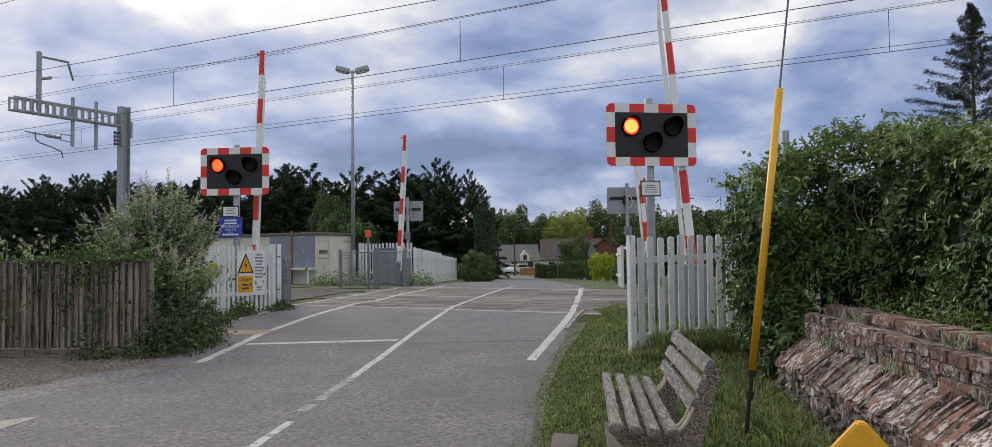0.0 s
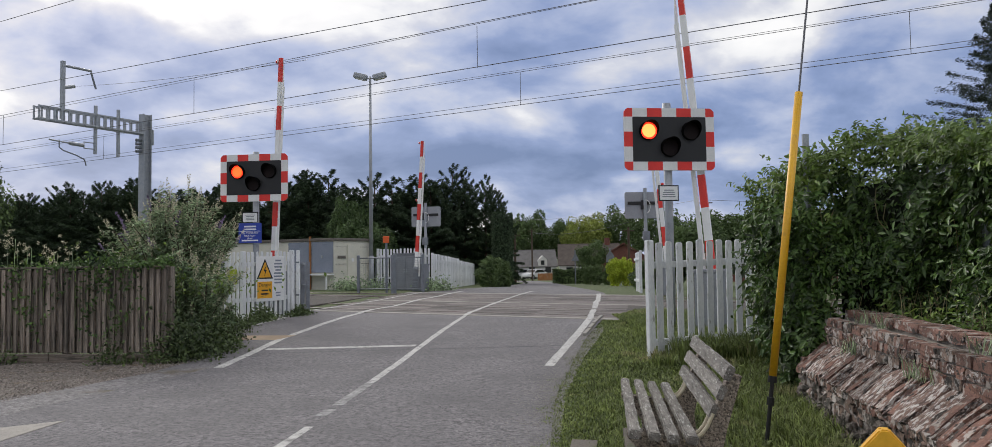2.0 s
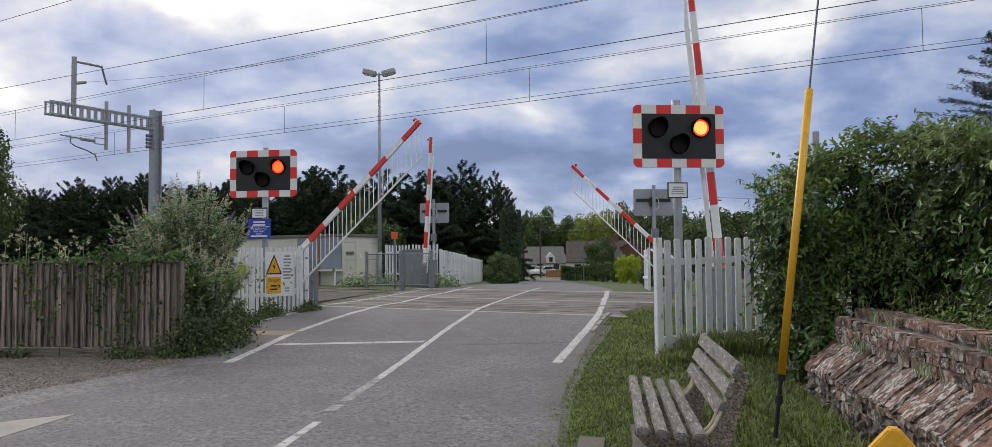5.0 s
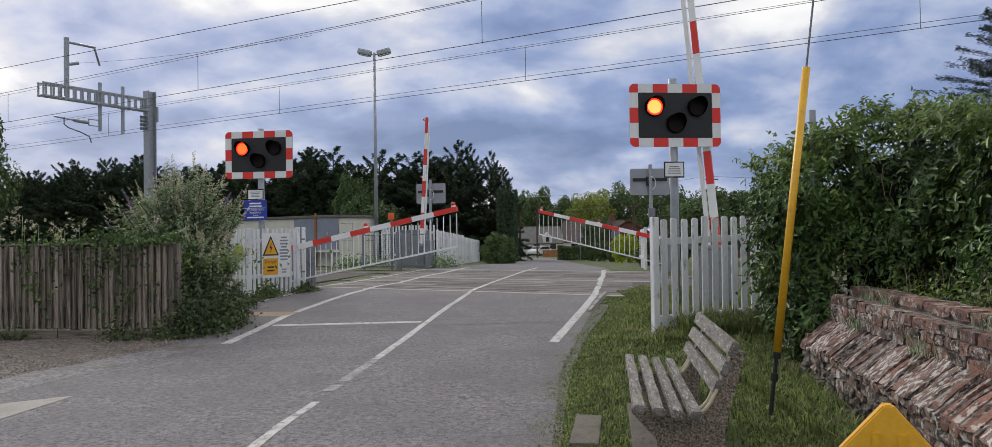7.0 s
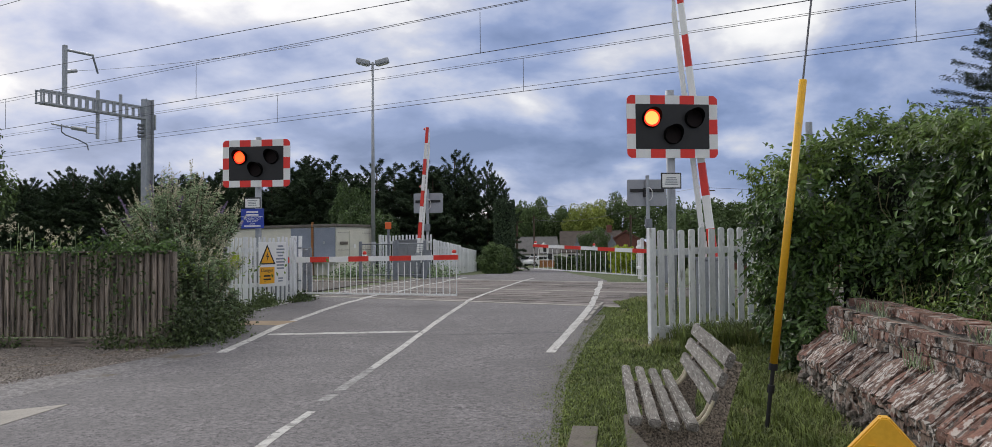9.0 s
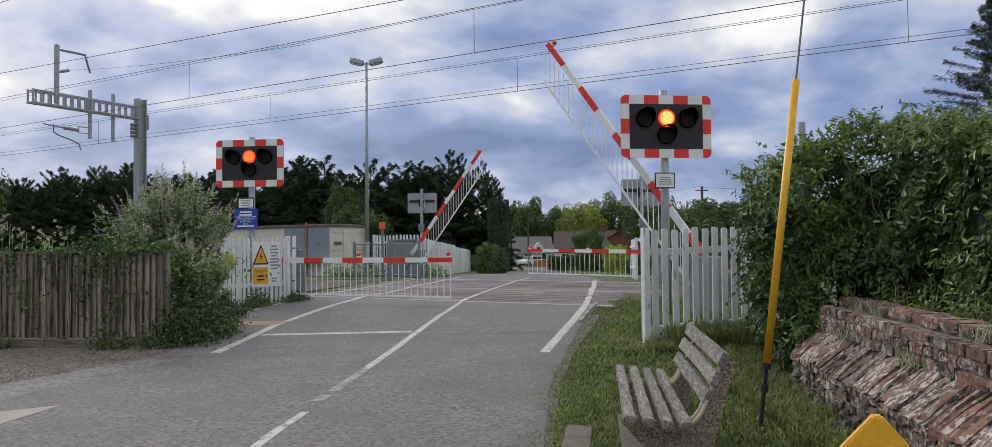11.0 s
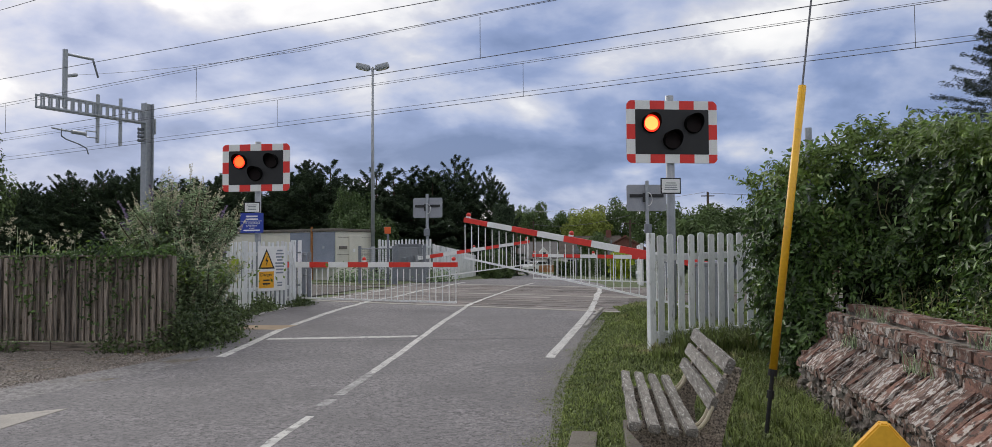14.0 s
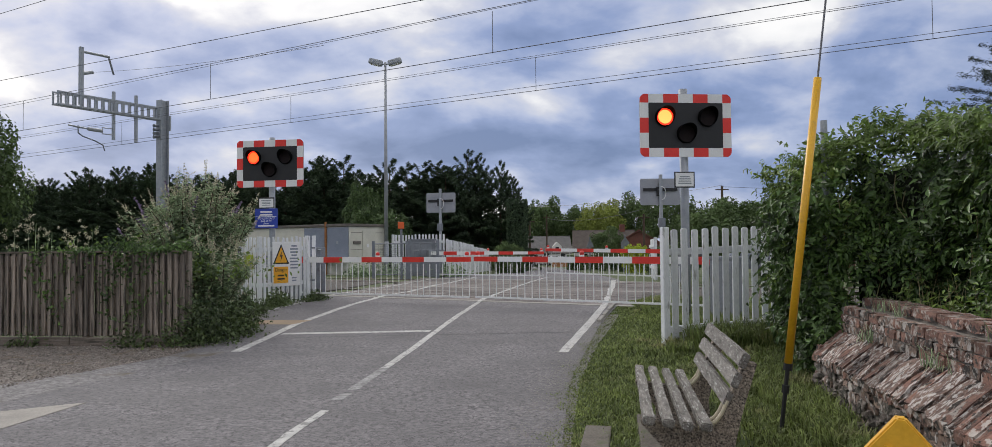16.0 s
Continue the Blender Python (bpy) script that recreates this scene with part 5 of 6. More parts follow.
def build_car(x, y, rz, paint, label):
    th = thing("car", pose(x, y, zg(x, y) + .02, 0, 0, rz), label, "car", "parked cars")
    bm = prism([(-2.05, .32), (2.0, .32), (2.05, .62), (1.9, .82), (1.05, .92), (.45, 1.38), (-1.0, 1.42), (-1.75, .98), (-2.05, .9)], -.84, .84, axis="y")
    bmesh.ops.bevel(bm, geom=list(bm.edges), offset=.06, segments=2, affect="EDGES")
    b = part("body", bm, paint, th)
    part("window", prism([(.95, .93), (.42, 1.32), (-.95, 1.35), (-1.55, .97)], -.855, .855, axis="y"), M_GLASS_DARK, b)
    part("windscreen", prism([(1.06, .95), (.5, 1.36), (.44, 1.34), (1.0, .93)], -.7, .7, axis="y"), M_GLASS_DARK, b)
    for sx in (-1.25, 1.3):
        for sy in (-.78, .78):
            w = part("wheel", rod((sx, sy - .1, .31), (sx, sy + .1, .31), .31, seg=16), M_TYRE, th)
            part("rim", rod((sx, sy - .108, .31), (sx, sy + .108, .31), .19, seg=12), M_GALV, w)
    for sy in (-.6, .6):
        part("headlight", box(.06, .3, .14, 2.0, sy, .62, bevel=.02), M_SIGNWHITE, th)


build_car(1.2, 112, 200, M_CAR_PAINT[0], "silver car parked at the end of the lane")
build_car(3.0, 109, 230, M_CAR_PAINT[1], "white car parked at the end of the lane")
build_car(5.2, 116, 190, M_CAR_PAINT[2], "dark blue car parked at the end of the lane")
build_car(8.2, 98, 180, M_CAR_PAINT[1], "white car parked before the bungalow")
OF = thing("garden_fence", pose(3.2, 97, zg(3.2, 97) - .05, 0, 0, 4), "low orange-brown timber fence at the bend", "fence")
for i in range(14):
    part("board", box(.17, .03, .95, i * .18, 0, 0, bevel=.005), M_ORANGE_WOOD, OF)
part("fence_rail", box(2.6, .04, .08, 1.2, .035, .7), M_ORANGE_WOOD, OF)
for x, y, zc in ((4.1, 50, 1.75), (5.45, 42.5, 1.62)):
    th = thing("warning_sign", pose(x, y, zg(x, y), 0, 0, 5), "grey back of a triangular road sign on a post", "road sign", "signs along the lane")
    part("post", rod((0, 0, 0), (0, 0, zc + .5), .04, seg=8), M_GALV_DARK, th)
    pts = [(-.26, -.20), (.26, -.20), (.04, .27), (-.04, .27)] if y > 45 else [(-.22, -.30), (.22, -.30), (.24, .05), (.04, .32), (-.04, .32), (-.24, .05)]
    part("plate", prism(pts, -.07, -.05, axis="y"), M_GALV_DARK, th, m=pose(0, 0, zc))


# ---- weathered board fence by the drive ----
def build_board_fence():
    a, b = (-10.2, 11.0), (-4.90, 10.54)
    L = math.dist(a, b)
    th = thing("board_fence", pose(a[0], a[1], 0, 0, 0, math.degrees(math.atan2(b[1] - a[1], b[0] - a[0]))), "weathered grey-brown feather-edge board fence grown over with ivy", "fence")
    rg = random.Random(8)
    n = 54
    bms = []
    for k in range(5):
        w = L / n
        x0, x1 = -w / 2 + .003 + .0015 * k, w / 2 - .004
        bm = prism([(x0, -.004), (x1, -.040), (x1, -.016), (x0, .006)], .17, 1.345 + .007 * k)
        me = bpy.data.meshes.new("board")
        bm.to_mesh(me)
        bm.free()
        me.materials.append(M_WOOD_GREY)
        bms.append(me)
    for i in range(n):
        o = part_mesh("board", rg.choice(bms), M_WOOD_GREY, th)
        o.matrix_basis = pose((i + .5) * L / n, rg.uniform(-.012, .008), rg.uniform(-.012, .012), rg.uniform(-.6, .6), rg.uniform(-.5, .5), rg.uniform(-1, 1))
        # backing boards added behind the gaps, so these stay dark like overlap shadows
        if i:
            back = part_mesh("rear_board", bms[0], M_WOOD_GREY, th)
            back.matrix_basis = pose(i * L / n, .034, -.012)
    for i in range(3):
        part("gravel_board", box(L / 3 - .012, .035, .175, (i + .5) * L / 3, -.030, -.025, bevel=.006), M_RAIL_WOOD, th)
    part("cap_rail", box(L + .02, .065, .026, L / 2, -.012, 1.372, bevel=.006), M_RAIL_WOOD, th)
    for z in (.4, 1.1):
        part("fence_rail", box(L, .05, .08, L / 2, .04, z), M_RAIL_WOOD, th)
    for x in (.3, L * .36, L * .70, L - .03):
        part("fence_post", box(.10, .10, 1.40, x, .10, -.02, bevel=.008), M_WOOD_GREY, th)
    return th


build_board_fence()


# ---- leafy growth ----
def stuff_mesh(name, me, material, label):
    return tagged(part_mesh(name, me, material), label, "", "", "stuff")


def shrub_canes(name, x, y, h, spread, canes, seed, label, flowers=True):
    """Buddleia-like shrub: arching canes with narrow leaves in pairs, pale seed spikes at the tips and some lilac ones."""
    rng = np.random.default_rng(seed)
    th = thing(name, pose(x, y, zg(x, y)), label, "bush")
    bm = bmesh.new()
    lp, lo, la, sp, fl = [], [], [], [], []
    for i in range(canes):
        az, el = rng.uniform(0, 2 * np.pi), rng.uniform(.0, 1) ** .55
        reach = spread * el * rng.uniform(.75, 1.08)
        hh = h * rng.uniform(.74, 1.0) * (1 - .30 * el ** 2)
        if i % 4 == 0:
            hh *= rng.uniform(.45, .8)
        base = np.array([rng.normal(0, .16), rng.normal(0, .16), 0])
        tt = np.linspace(0, 1, 9)
        droop = rng.uniform(.10, .30)
        line = np.stack([base[0] + np.cos(az) * reach * tt ** 1.35, base[1] + np.sin(az) * reach * tt ** 1.35, hh * (tt * (1 + droop) - droop * tt ** 3)], 1)
        for p, q in zip(line[::2], line[2::2]):
            rod(p, q, .009, .005, 4, bm=bm)
        m = 165
        t = rng.uniform(.16, 1, m)
        core = np.stack([np.interp(t, tt, line[:, k]) for k in range(3)], 1)
        d = rng.normal(size=(m, 3))
        d[:, 2] = np.abs(d[:, 2]) * .5 + .15
        d /= np.linalg.norm(d, axis=1, keepdims=True)
        c = core + d * rng.uniform(.03, .11, m)[:, None]
        c[:, 2] = np.maximum(c[:, 2], .05)
        lp.append(c)
        la.append(d * 1.6 + np.array([0, 0, -.25]))
        lo.append(np.tile([math.cos(az) * .3, math.sin(az) * .3, 1.0], (m, 1)))
        tip = line[-1]
        dirn = (line[-1] - line[-2]) / np.linalg.norm(line[-1] - line[-2]) + np.array([0, 0, .25])
        dirn /= np.linalg.norm(dirn)
        for j in range(4):
            # one spike on the tip, side spikes below it
            foot = tip if j == 0 else line[rng.integers(5, 9)] + rng.normal(0, .05, 3)
            way = dirn if j == 0 else dirn + rng.normal(0, .45, 3)
            long = rng.uniform(.14, .30) if j == 0 else rng.uniform(.07, .16)
            k = int(170 * long)
            q = rng.uniform(0, 1, k)
            pos = foot + way * (q * long)[:, None] + rng.normal(0, .013, (k, 3)) * (1.3 - q)[:, None]
            (fl if flowers and j == 0 and rng.uniform() < .13 else sp).append(pos)
    part("cane_growth", bm, M_BARK, th)
    part_mesh("foliage", ovate_mesh("foliage", np.concatenate(lp), .046, rng, np.concatenate(lo), np.concatenate(la), .4, .24), M_SHRUB, th)
    tagged(part_mesh("seed_spray", leaves_mesh("seed_spray", np.concatenate(sp), .014, rng), M_SEED, th, "pale dry seed spikes"), kind="stuff")
    if fl:
        part_mesh("blossom", leaves_mesh("blossom", np.concatenate(fl), .022, rng), M_LILAC, th, "lilac flower spikes")


shrub_canes("buddleia", -5.77, 12.8, 2.62, .98, 190, 5, "tall flowering bush with grey-green leaves and seed spikes")
shrub_canes("buddleia", -5.12, 12.0, 1.5, .60, 64, 6, "lower flowering bush spilling over the fence end", False)


def scatter_clump(name, pts, size, material, label, seed, out=None):
    rng = np.random.default_rng(seed)
    return stuff_mesh(name, leaves_mesh(name, pts, size, rng, 0, .55, out, .7), material, label)


def ground_cover():
    rng = np.random.default_rng(31)
    # weeds at the foot of the bush and the white fence
    pts = []
    for cx, cy, rx, ry, h, n in ((-4.78, 10.6, .50, .38, .85, 1900), (-4.62, 11.4, .38, .6, .62, 2200), (-5.0, 12.6, .40, .8, .6, 2000), (-5.3, 14.0, .3, .9, .35, 1100), (-5.3, 15.6, .3, .7, .35, 1200), (-4.85, 16.9, .3, .5, .22, 800), (-5.6, 10.35, .35, .10, .5, 260), (-7.3, 10.6, .35, .10, .3, 120)):
        q = rng.normal(size=(n, 2)) * .45
        z = np.abs(rng.normal(0, .45, n)) * h * np.exp(-(q ** 2).sum(1))
        x, y = cx + q[:, 0] * rx, cy + q[:, 1] * ry
        pts.append(np.stack([x, y, np.array([zg(a, b) for a, b in zip(x, y)]) + z + .02], 1))
    scatter_clump("weeds", np.concatenate(pts), .030, M_WEED, "low weeds and brambles along the fence foot", 32)
    # ivy over the board fence, in hanging trails
    pts = []
    for i in range(17):
        fx = -5.0 - 2.3 * rng.uniform(0, 1) ** 1.2
        top, drop = 1.40, rng.uniform(.3, 1.2)
        n = int(42 * drop)
        z = top - rng.uniform(0, 1, n) ** 1.2 * drop
        x = fx + rng.normal(0, .055, n) + .12 * np.sin(z * 5 + i)
        y = 11.0 + (x + 10.2) * (-.45 / 5.22) - .05 - rng.uniform(0, .05, n)
        pts.append(np.stack([x, y, z], 1))
    n = 1300
    x = -4.9 - np.abs(rng.normal(0, 1.0, n))
    y = 11.0 + (x + 10.2) * (-.45 / 5.22) + rng.normal(.05, .10, n)
    pts.append(np.stack([x, y, 1.38 + np.abs(rng.normal(0, .07, n)) * (1 + .6 * np.sin(x * 5))], 1))
    scatter_clump("ivy", np.concatenate(pts), .030, M_IVY, "ivy trailing over the board fence", 33, np.array([[0, -1, .4]]))
    # pale thistle-like stems behind the board fence
    stems, heads = [], []
    for i in range(15):
        x, y = rng.choice([-7.7, -7.4, -8.1]) + rng.normal(0, .25), 11.6 + rng.normal(0, .25)
        h = rng.uniform(1.35, 1.85)
        stems.append((x, y, h))
        for k in range(5):
            heads.append(np.array([x, y, h]) + rng.normal(0, (.07, .07, .09), 3) + rng.normal(0, .016, (16, 3)))
    bm = bmesh.new()
    for x, y, h in stems:
        rod((x, y, 0), (x + .05, y, h), .006, .004, 4, bm=bm)
    th = thing("seed_plant", Matrix(), "tall pale green plants gone to seed behind the fence", "plant")
    part("stem_growth", bm, M_SHRUB, th)
    tagged(part_mesh("seed_growth", leaves_mesh("seed_growth", np.concatenate(heads), .013, rng), M_SEED, th), kind="stuff")
    n = 2000
    x = -6.3 + rng.normal(0, .9, n)
    pts = np.stack([x, 11.6 + rng.normal(0, .3, n), .95 + np.abs(rng.normal(0, .24, n))], 1)
    scatter_clump("undergrowth", pts, .036, M_IVY_YOUNG, "tangle of leafy growth behind the board fence", 35)
    # brush between board fence, hut and railway
    n = 8000
    u, d = rng.uniform(-34, -13.5, n), rng.uniform(12.6, 13.6, n)
    x, y = U[0] * u + NN[0] * d, U[1] * u + NN[1] * d
    pts = np.stack([x, y, .2 + np.abs(rng.normal(0, .22, n))], 1)
    pts = pts[x < -6.3]
    scatter_clump("lineside_brush", pts, .05, M_IVY, "rough lineside brush along the railway", 36)
    n = 2400
    cx = rng.choice([-2.75, -3.0, -5.4, -6.2, -6.6], n)
    x, y = cx + rng.normal(0, .25, n), np.where(cx > -4, 27.7, 28.9) + rng.normal(0, .3, n)
    pts = np.stack([x, y, .28 + np.abs(rng.normal(0, .22, n))], 1)
    scatter_clump("weeds_far", pts, .05, M_SHRUB, "weeds round the cabinet and the hut", 37)


ground_cover()


# ---- the great climber-grown hedge ----
def build_hedge():
    """Climbers over a palisade: shoots with leaves in two rows stand off an uneven face, with dark hollows between."""
    rng = np.random.default_rng(61)
    line = np.array([(3.9, 9.6), (3.35, 9.4), (2.90, 8.75), (2.66, 8.1), (2.62, 7.5), (2.95, 7.22), (3.30, 6.85), (3.50, 6.2), (3.60, 5.4), (3.62, 4.5), (3.60, 3.4), (3.55, 1.2)])
    tops = np.array([1.85, 1.9, 2.0, 2.2, 2.36, 2.47, 2.53, 2.46, 2.22, 2.04, 1.88, 1.7])
    lows = np.array([.05, .05, .03, .03, .03, .05, .45, .72, .74, .74, .74, .74])
    seg = np.linalg.norm(np.diff(line, axis=0), axis=1)
    s = np.concatenate([[0], np.cumsum(seg)])
    th = thing("hedge", Matrix(), "overgrown leafy hedge of climbing plants above the brick wall", "hedge")

    def along_face(t):
        a = np.stack([np.interp(t, s, line[:, k]) for k in (0, 1)], 1)
        g = np.stack([np.interp(t + .35, s, line[:, k]) - np.interp(t - .35, s, line[:, k]) for k in (0, 1)], 1)
        g /= np.linalg.norm(g, axis=1, keepdims=True)
        return a, np.stack([g[:, 1], -g[:, 0]], 1)

    def lumps(t, z):
        return .13 * np.sin(t * 2.3 + z * 1.4) + .10 * np.sin(t * 4.9 - z * 3.6 + 1) + .08 * np.sin(t * 9 + z * 7.5) + .06 * np.sin(t * 17 - z * 13 + 2)

    def top_at(t):
        return np.interp(t, s, tops) + .05 * np.sin(t * 4.1) + .045 * np.sin(t * 9.7 + 1) - .03
    C, O, A, young = [], [], [], []
    shoots = 8800
    t0 = rng.uniform(0, s[-1], shoots) ** 1.0
    h0 = rng.uniform(0, 1, shoots)
    base, nr = along_face(t0)
    tp, lw = top_at(t0), np.interp(t0, s, lows)
    z0 = lw + (tp - lw) * h0
    hollow = np.sin(t0 * 3.3 + z0 * 2.1 + 1) * np.sin(t0 * 1.7 - z0 * 4.3) + .5 * np.sin(t0 * 8 + z0 * 6)
    inset = .06 + .30 * rng.uniform(0, 1, shoots) ** 1.7 + .20 * (hollow > .42) - lumps(t0, z0) + .9 * np.maximum(0, h0 - .80) ** 1.4
    # the foot of the hedge, shaded by the growth above it, stands back
    inset += .22 * np.clip((.75 - z0) / .6, 0, 1) * (lw < .2)
    k = 12
    bare = (hollow > .42) & (rng.uniform(0, 1, shoots) < .80) & (h0 < .84)
    for i in np.nonzero(~bare)[0]:
        n3 = np.array([nr[i, 0], nr[i, 1], 0])
        g3 = np.array([-nr[i, 1], nr[i, 0], 0])
        p = np.array([base[i, 0], base[i, 1], z0[i]]) - n3 * inset[i]
        high = h0[i] > .86
        way = n3 * rng.uniform(.2, .9) + g3 * rng.normal(0, .7) + np.array([0, 0, rng.uniform(.1, 1.0) if high else rng.uniform(-.9, .55)])
        way /= np.linalg.norm(way)
        length = rng.uniform(.10, .34)
        q = np.linspace(0, 1, k)[:, None]
        pts = p + way * length * q + np.array([0, 0, -.30 * length]) * q ** 2
        side = np.where(np.arange(k) % 2, 1.0, -1.0)[:, None] * np.cross(way, n3 + np.array([0, 0, .3]))
        C.append(pts + side * .03)
        A.append(side * .9 + way * .55 + np.array([0, 0, -.35]))
        O.append(np.tile(n3 * .75 + np.array([0, 0, .62]), (k, 1)))
        young.append(np.full(k, high or rng.uniform() < .05))
    C, O, A, young = (np.concatenate(q) for q in (C, O, A, young))
    for on, mt, size in ((~young, M_IVY, .034), (young, M_IVY_YOUNG, .031)):
        part_mesh("foliage", ovate_mesh("foliage", C[on], size, rng, O[on], A[on], .45, .42), mt, th)
    # the top falls away behind
    n = 12000
    t = rng.uniform(0, s[-1], n)
    a, nb = along_face(t)
    back = rng.uniform(.15, 2.4, n)
    q = np.stack([a[:, 0] - nb[:, 0] * back, a[:, 1] - nb[:, 1] * back, top_at(t) - .10 * back + .05 * np.sin(back * 5 + t * 3) + rng.normal(0, .06, n)], 1)
    part_mesh("foliage", ovate_mesh("foliage", q, .036, rng, np.tile([-.2, -.2, 1.0], (n, 1)), np.tile([-.5, -.5, 0], (n, 1)), .5), M_IVY_YOUNG, th)
    # stray shoots standing out over the outline
    sh, wy = [], []
    for i in range(130):
        tt = rng.uniform(2.0, s[-1] - 1)
        (b,), (nn,) = along_face(np.array([tt]))
        b = np.array([b[0] - nn[0] * rng.uniform(.1, .5), b[1] - nn[1] * rng.uniform(.1, .5), top_at(np.array([tt]))[0] - .06])
        v = np.array([rng.normal(0, .16), rng.normal(0, .12), rng.uniform(.08, .24)])
        sh.append(b + v * np.linspace(0, 1, 11)[:, None] + rng.normal(0, .018, (11, 3)))
        wy.append(np.tile(v, (11, 1)) * 3 + rng.normal(0, .5, (11, 3)))
    tagged(part_mesh("shoot_growth", ovate_mesh("shoot_growth", np.concatenate(sh), .030, rng, np.tile([0, -.5, .8], (130 * 11, 1)), np.concatenate(wy)), M_IVY_YOUNG, th), kind="stuff")
    # near-black sheet behind the leaves, its colour standing in for the shade inside
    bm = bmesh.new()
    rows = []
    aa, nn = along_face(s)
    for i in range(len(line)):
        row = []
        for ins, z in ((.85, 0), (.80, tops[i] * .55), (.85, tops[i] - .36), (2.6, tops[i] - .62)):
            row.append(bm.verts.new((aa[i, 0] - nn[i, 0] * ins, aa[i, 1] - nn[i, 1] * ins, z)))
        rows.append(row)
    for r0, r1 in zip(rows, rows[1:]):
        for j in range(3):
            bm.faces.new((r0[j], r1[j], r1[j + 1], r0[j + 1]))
    part("shade_filler", bm, M_HEDGE_SHADE, th)
    # bare stems hanging in the growth
    bm = bmesh.new()
    for i in range(46):
        tt = rng.uniform(3.0, s[-1] - 2)
        (b,), (nb2,) = along_face(np.array([tt]))
        zt = rng.uniform(.9, 2.1)
        p = Vector((b[0] - nb2[0] * .12, b[1] - nb2[1] * .12, zt))
        for j in range(4):
            q = p + Vector((rng.normal(0, .05), rng.normal(0, .05), -rng.uniform(.08, .18)))
            rod(p, q, .004, seg=4, bm=bm)
            p = q
    tagged(part("stem_growth", bm, M_GRASS_DRY, th), kind="stuff")
    # steel palisade pales that show through
    for x, y, top in ((2.93, 7.50, 2.62), (3.74, 6.33, 2.20), (3.77, 6.05, 2.10)):
        part("fence_post", prism([(-.03, -.012), (-.01, -.03), (.01, -.03), (.03, -.012), (.03, .012), (-.03, .012)], 0, top), M_GALV, th, "grey steel palisade pale", m=pose(x, y, 0))


build_hedge()


# ---- stay wire with yellow guard ----
def build_stay():
    foot, top = Vector((1.87, 5.72, 0.0)), Vector((2.198, 5.72, 2.66))
    d = (top - foot).normalized()
    th = thing("stay_wire", pose(*foot), "pole stay wire with yellow plastic guard rising from grass", "stay wire")
    part("anchor_rod", rod(d * -.05, d * .50, .016, seg=8), M_BLACK, th)
    part("turnbuckle", rod(d * .30, d * .36, .028, seg=8), M_BLACK, th)
    part("collar", rod(d * .47, d * .52, .033, seg=12), M_BLACK, th)
    part("guard_tube", rod(d * .50, d * 2.68, .029, seg=16), M_YPOLE, th, "yellow plastic guard tube", smooth=True)
    part("wire", rod(d * 2.66, d * 7.5, .008, seg=6), M_WIRE, th)


build_stay()


# ---- bench ----
def build_bench():
    th = thing("bench", pose(.75, 4.12, 0.0, 0, 0, -6.6), "old park bench with lichened timber slats on pebbled concrete supports", "bench")
    rg = random.Random(4)

    def slat(x, z, tilt, w, t, y0, y1):
        bm = box(w, y1 - y0, t, 0, (y0 + y1) / 2, -t / 2)
        bmesh.ops.subdivide_edges(bm, edges=[e for e in bm.edges if abs(e.verts[0].co.y - e.verts[1].co.y) > .5], cuts=9)
        for v in bm.verts:
            v.co += Vector((rg.uniform(-.003, .003), rg.uniform(-.004, .004), rg.uniform(-.003, .003)))
        bmesh.ops.bevel(bm, geom=[e for e in bm.edges if e.calc_face_angle(0) > .8], offset=.008, segments=2, affect="EDGES")
        part("seat_slat" if z < .48 else "back_slat", bm, M_BENCH, th, m=pose(x, 0, z, 0, tilt, 0))
    for i in range(4):
        slat(-.098 + i * .105, .425 - .012 * i, 6, .066, .048, .15 + rg.uniform(-.02, .02), 2.02 + rg.uniform(-.02, .02))
    for i in range(3):
        slat(.366 + i * .046, .51 + i * .113, -66, .090, .045, .35 + rg.uniform(-.02, .02), 2.04 + rg.uniform(-.02, .02))
    # supports: one curved leg-and-back slab each, with a pale rounded edge
    prof = [(.03, 0), (.01, .20), (-.135, .36), (-.135, .385), (.19, .345), (.245, .35), (.29, .375), (.325, .42), (.36, .50), (.46, .735), (.53, .72), (.44, .42), (.40, .25), (.42, 0)]
    for y in (.42, 1.68):
        part("support", prism([(a, b - .004) for a, b in prof], y - .045, y + .045, axis="y"), M_AGG, th, "support of exposed pebble concrete")
        for e in (-.045, .045):
            part("edge_strip", tube([(p[0], y + e, p[1] + .003) for p in prof[4:9]], .012), M_CREAM, th, "cream edge of the support")
    return th


build_bench()
PAD = tagged(part("bench_pad", box(.60, 2.2, .075, 0, 0, -.02, bevel=.012), M_PAD, m=pose(1.03, 4.99, 0, 0, 0, -6.6)), "worn concrete pad under the bench", kind="structure")
tagged(part("paving_slab", box(.20, .80, .055, 0, 0, -.02, bevel=.012), M_PAD, m=pose(.47, 5.42, 0.0, 0, 0, -8)), "small sunken slab in the verge", kind="structure")


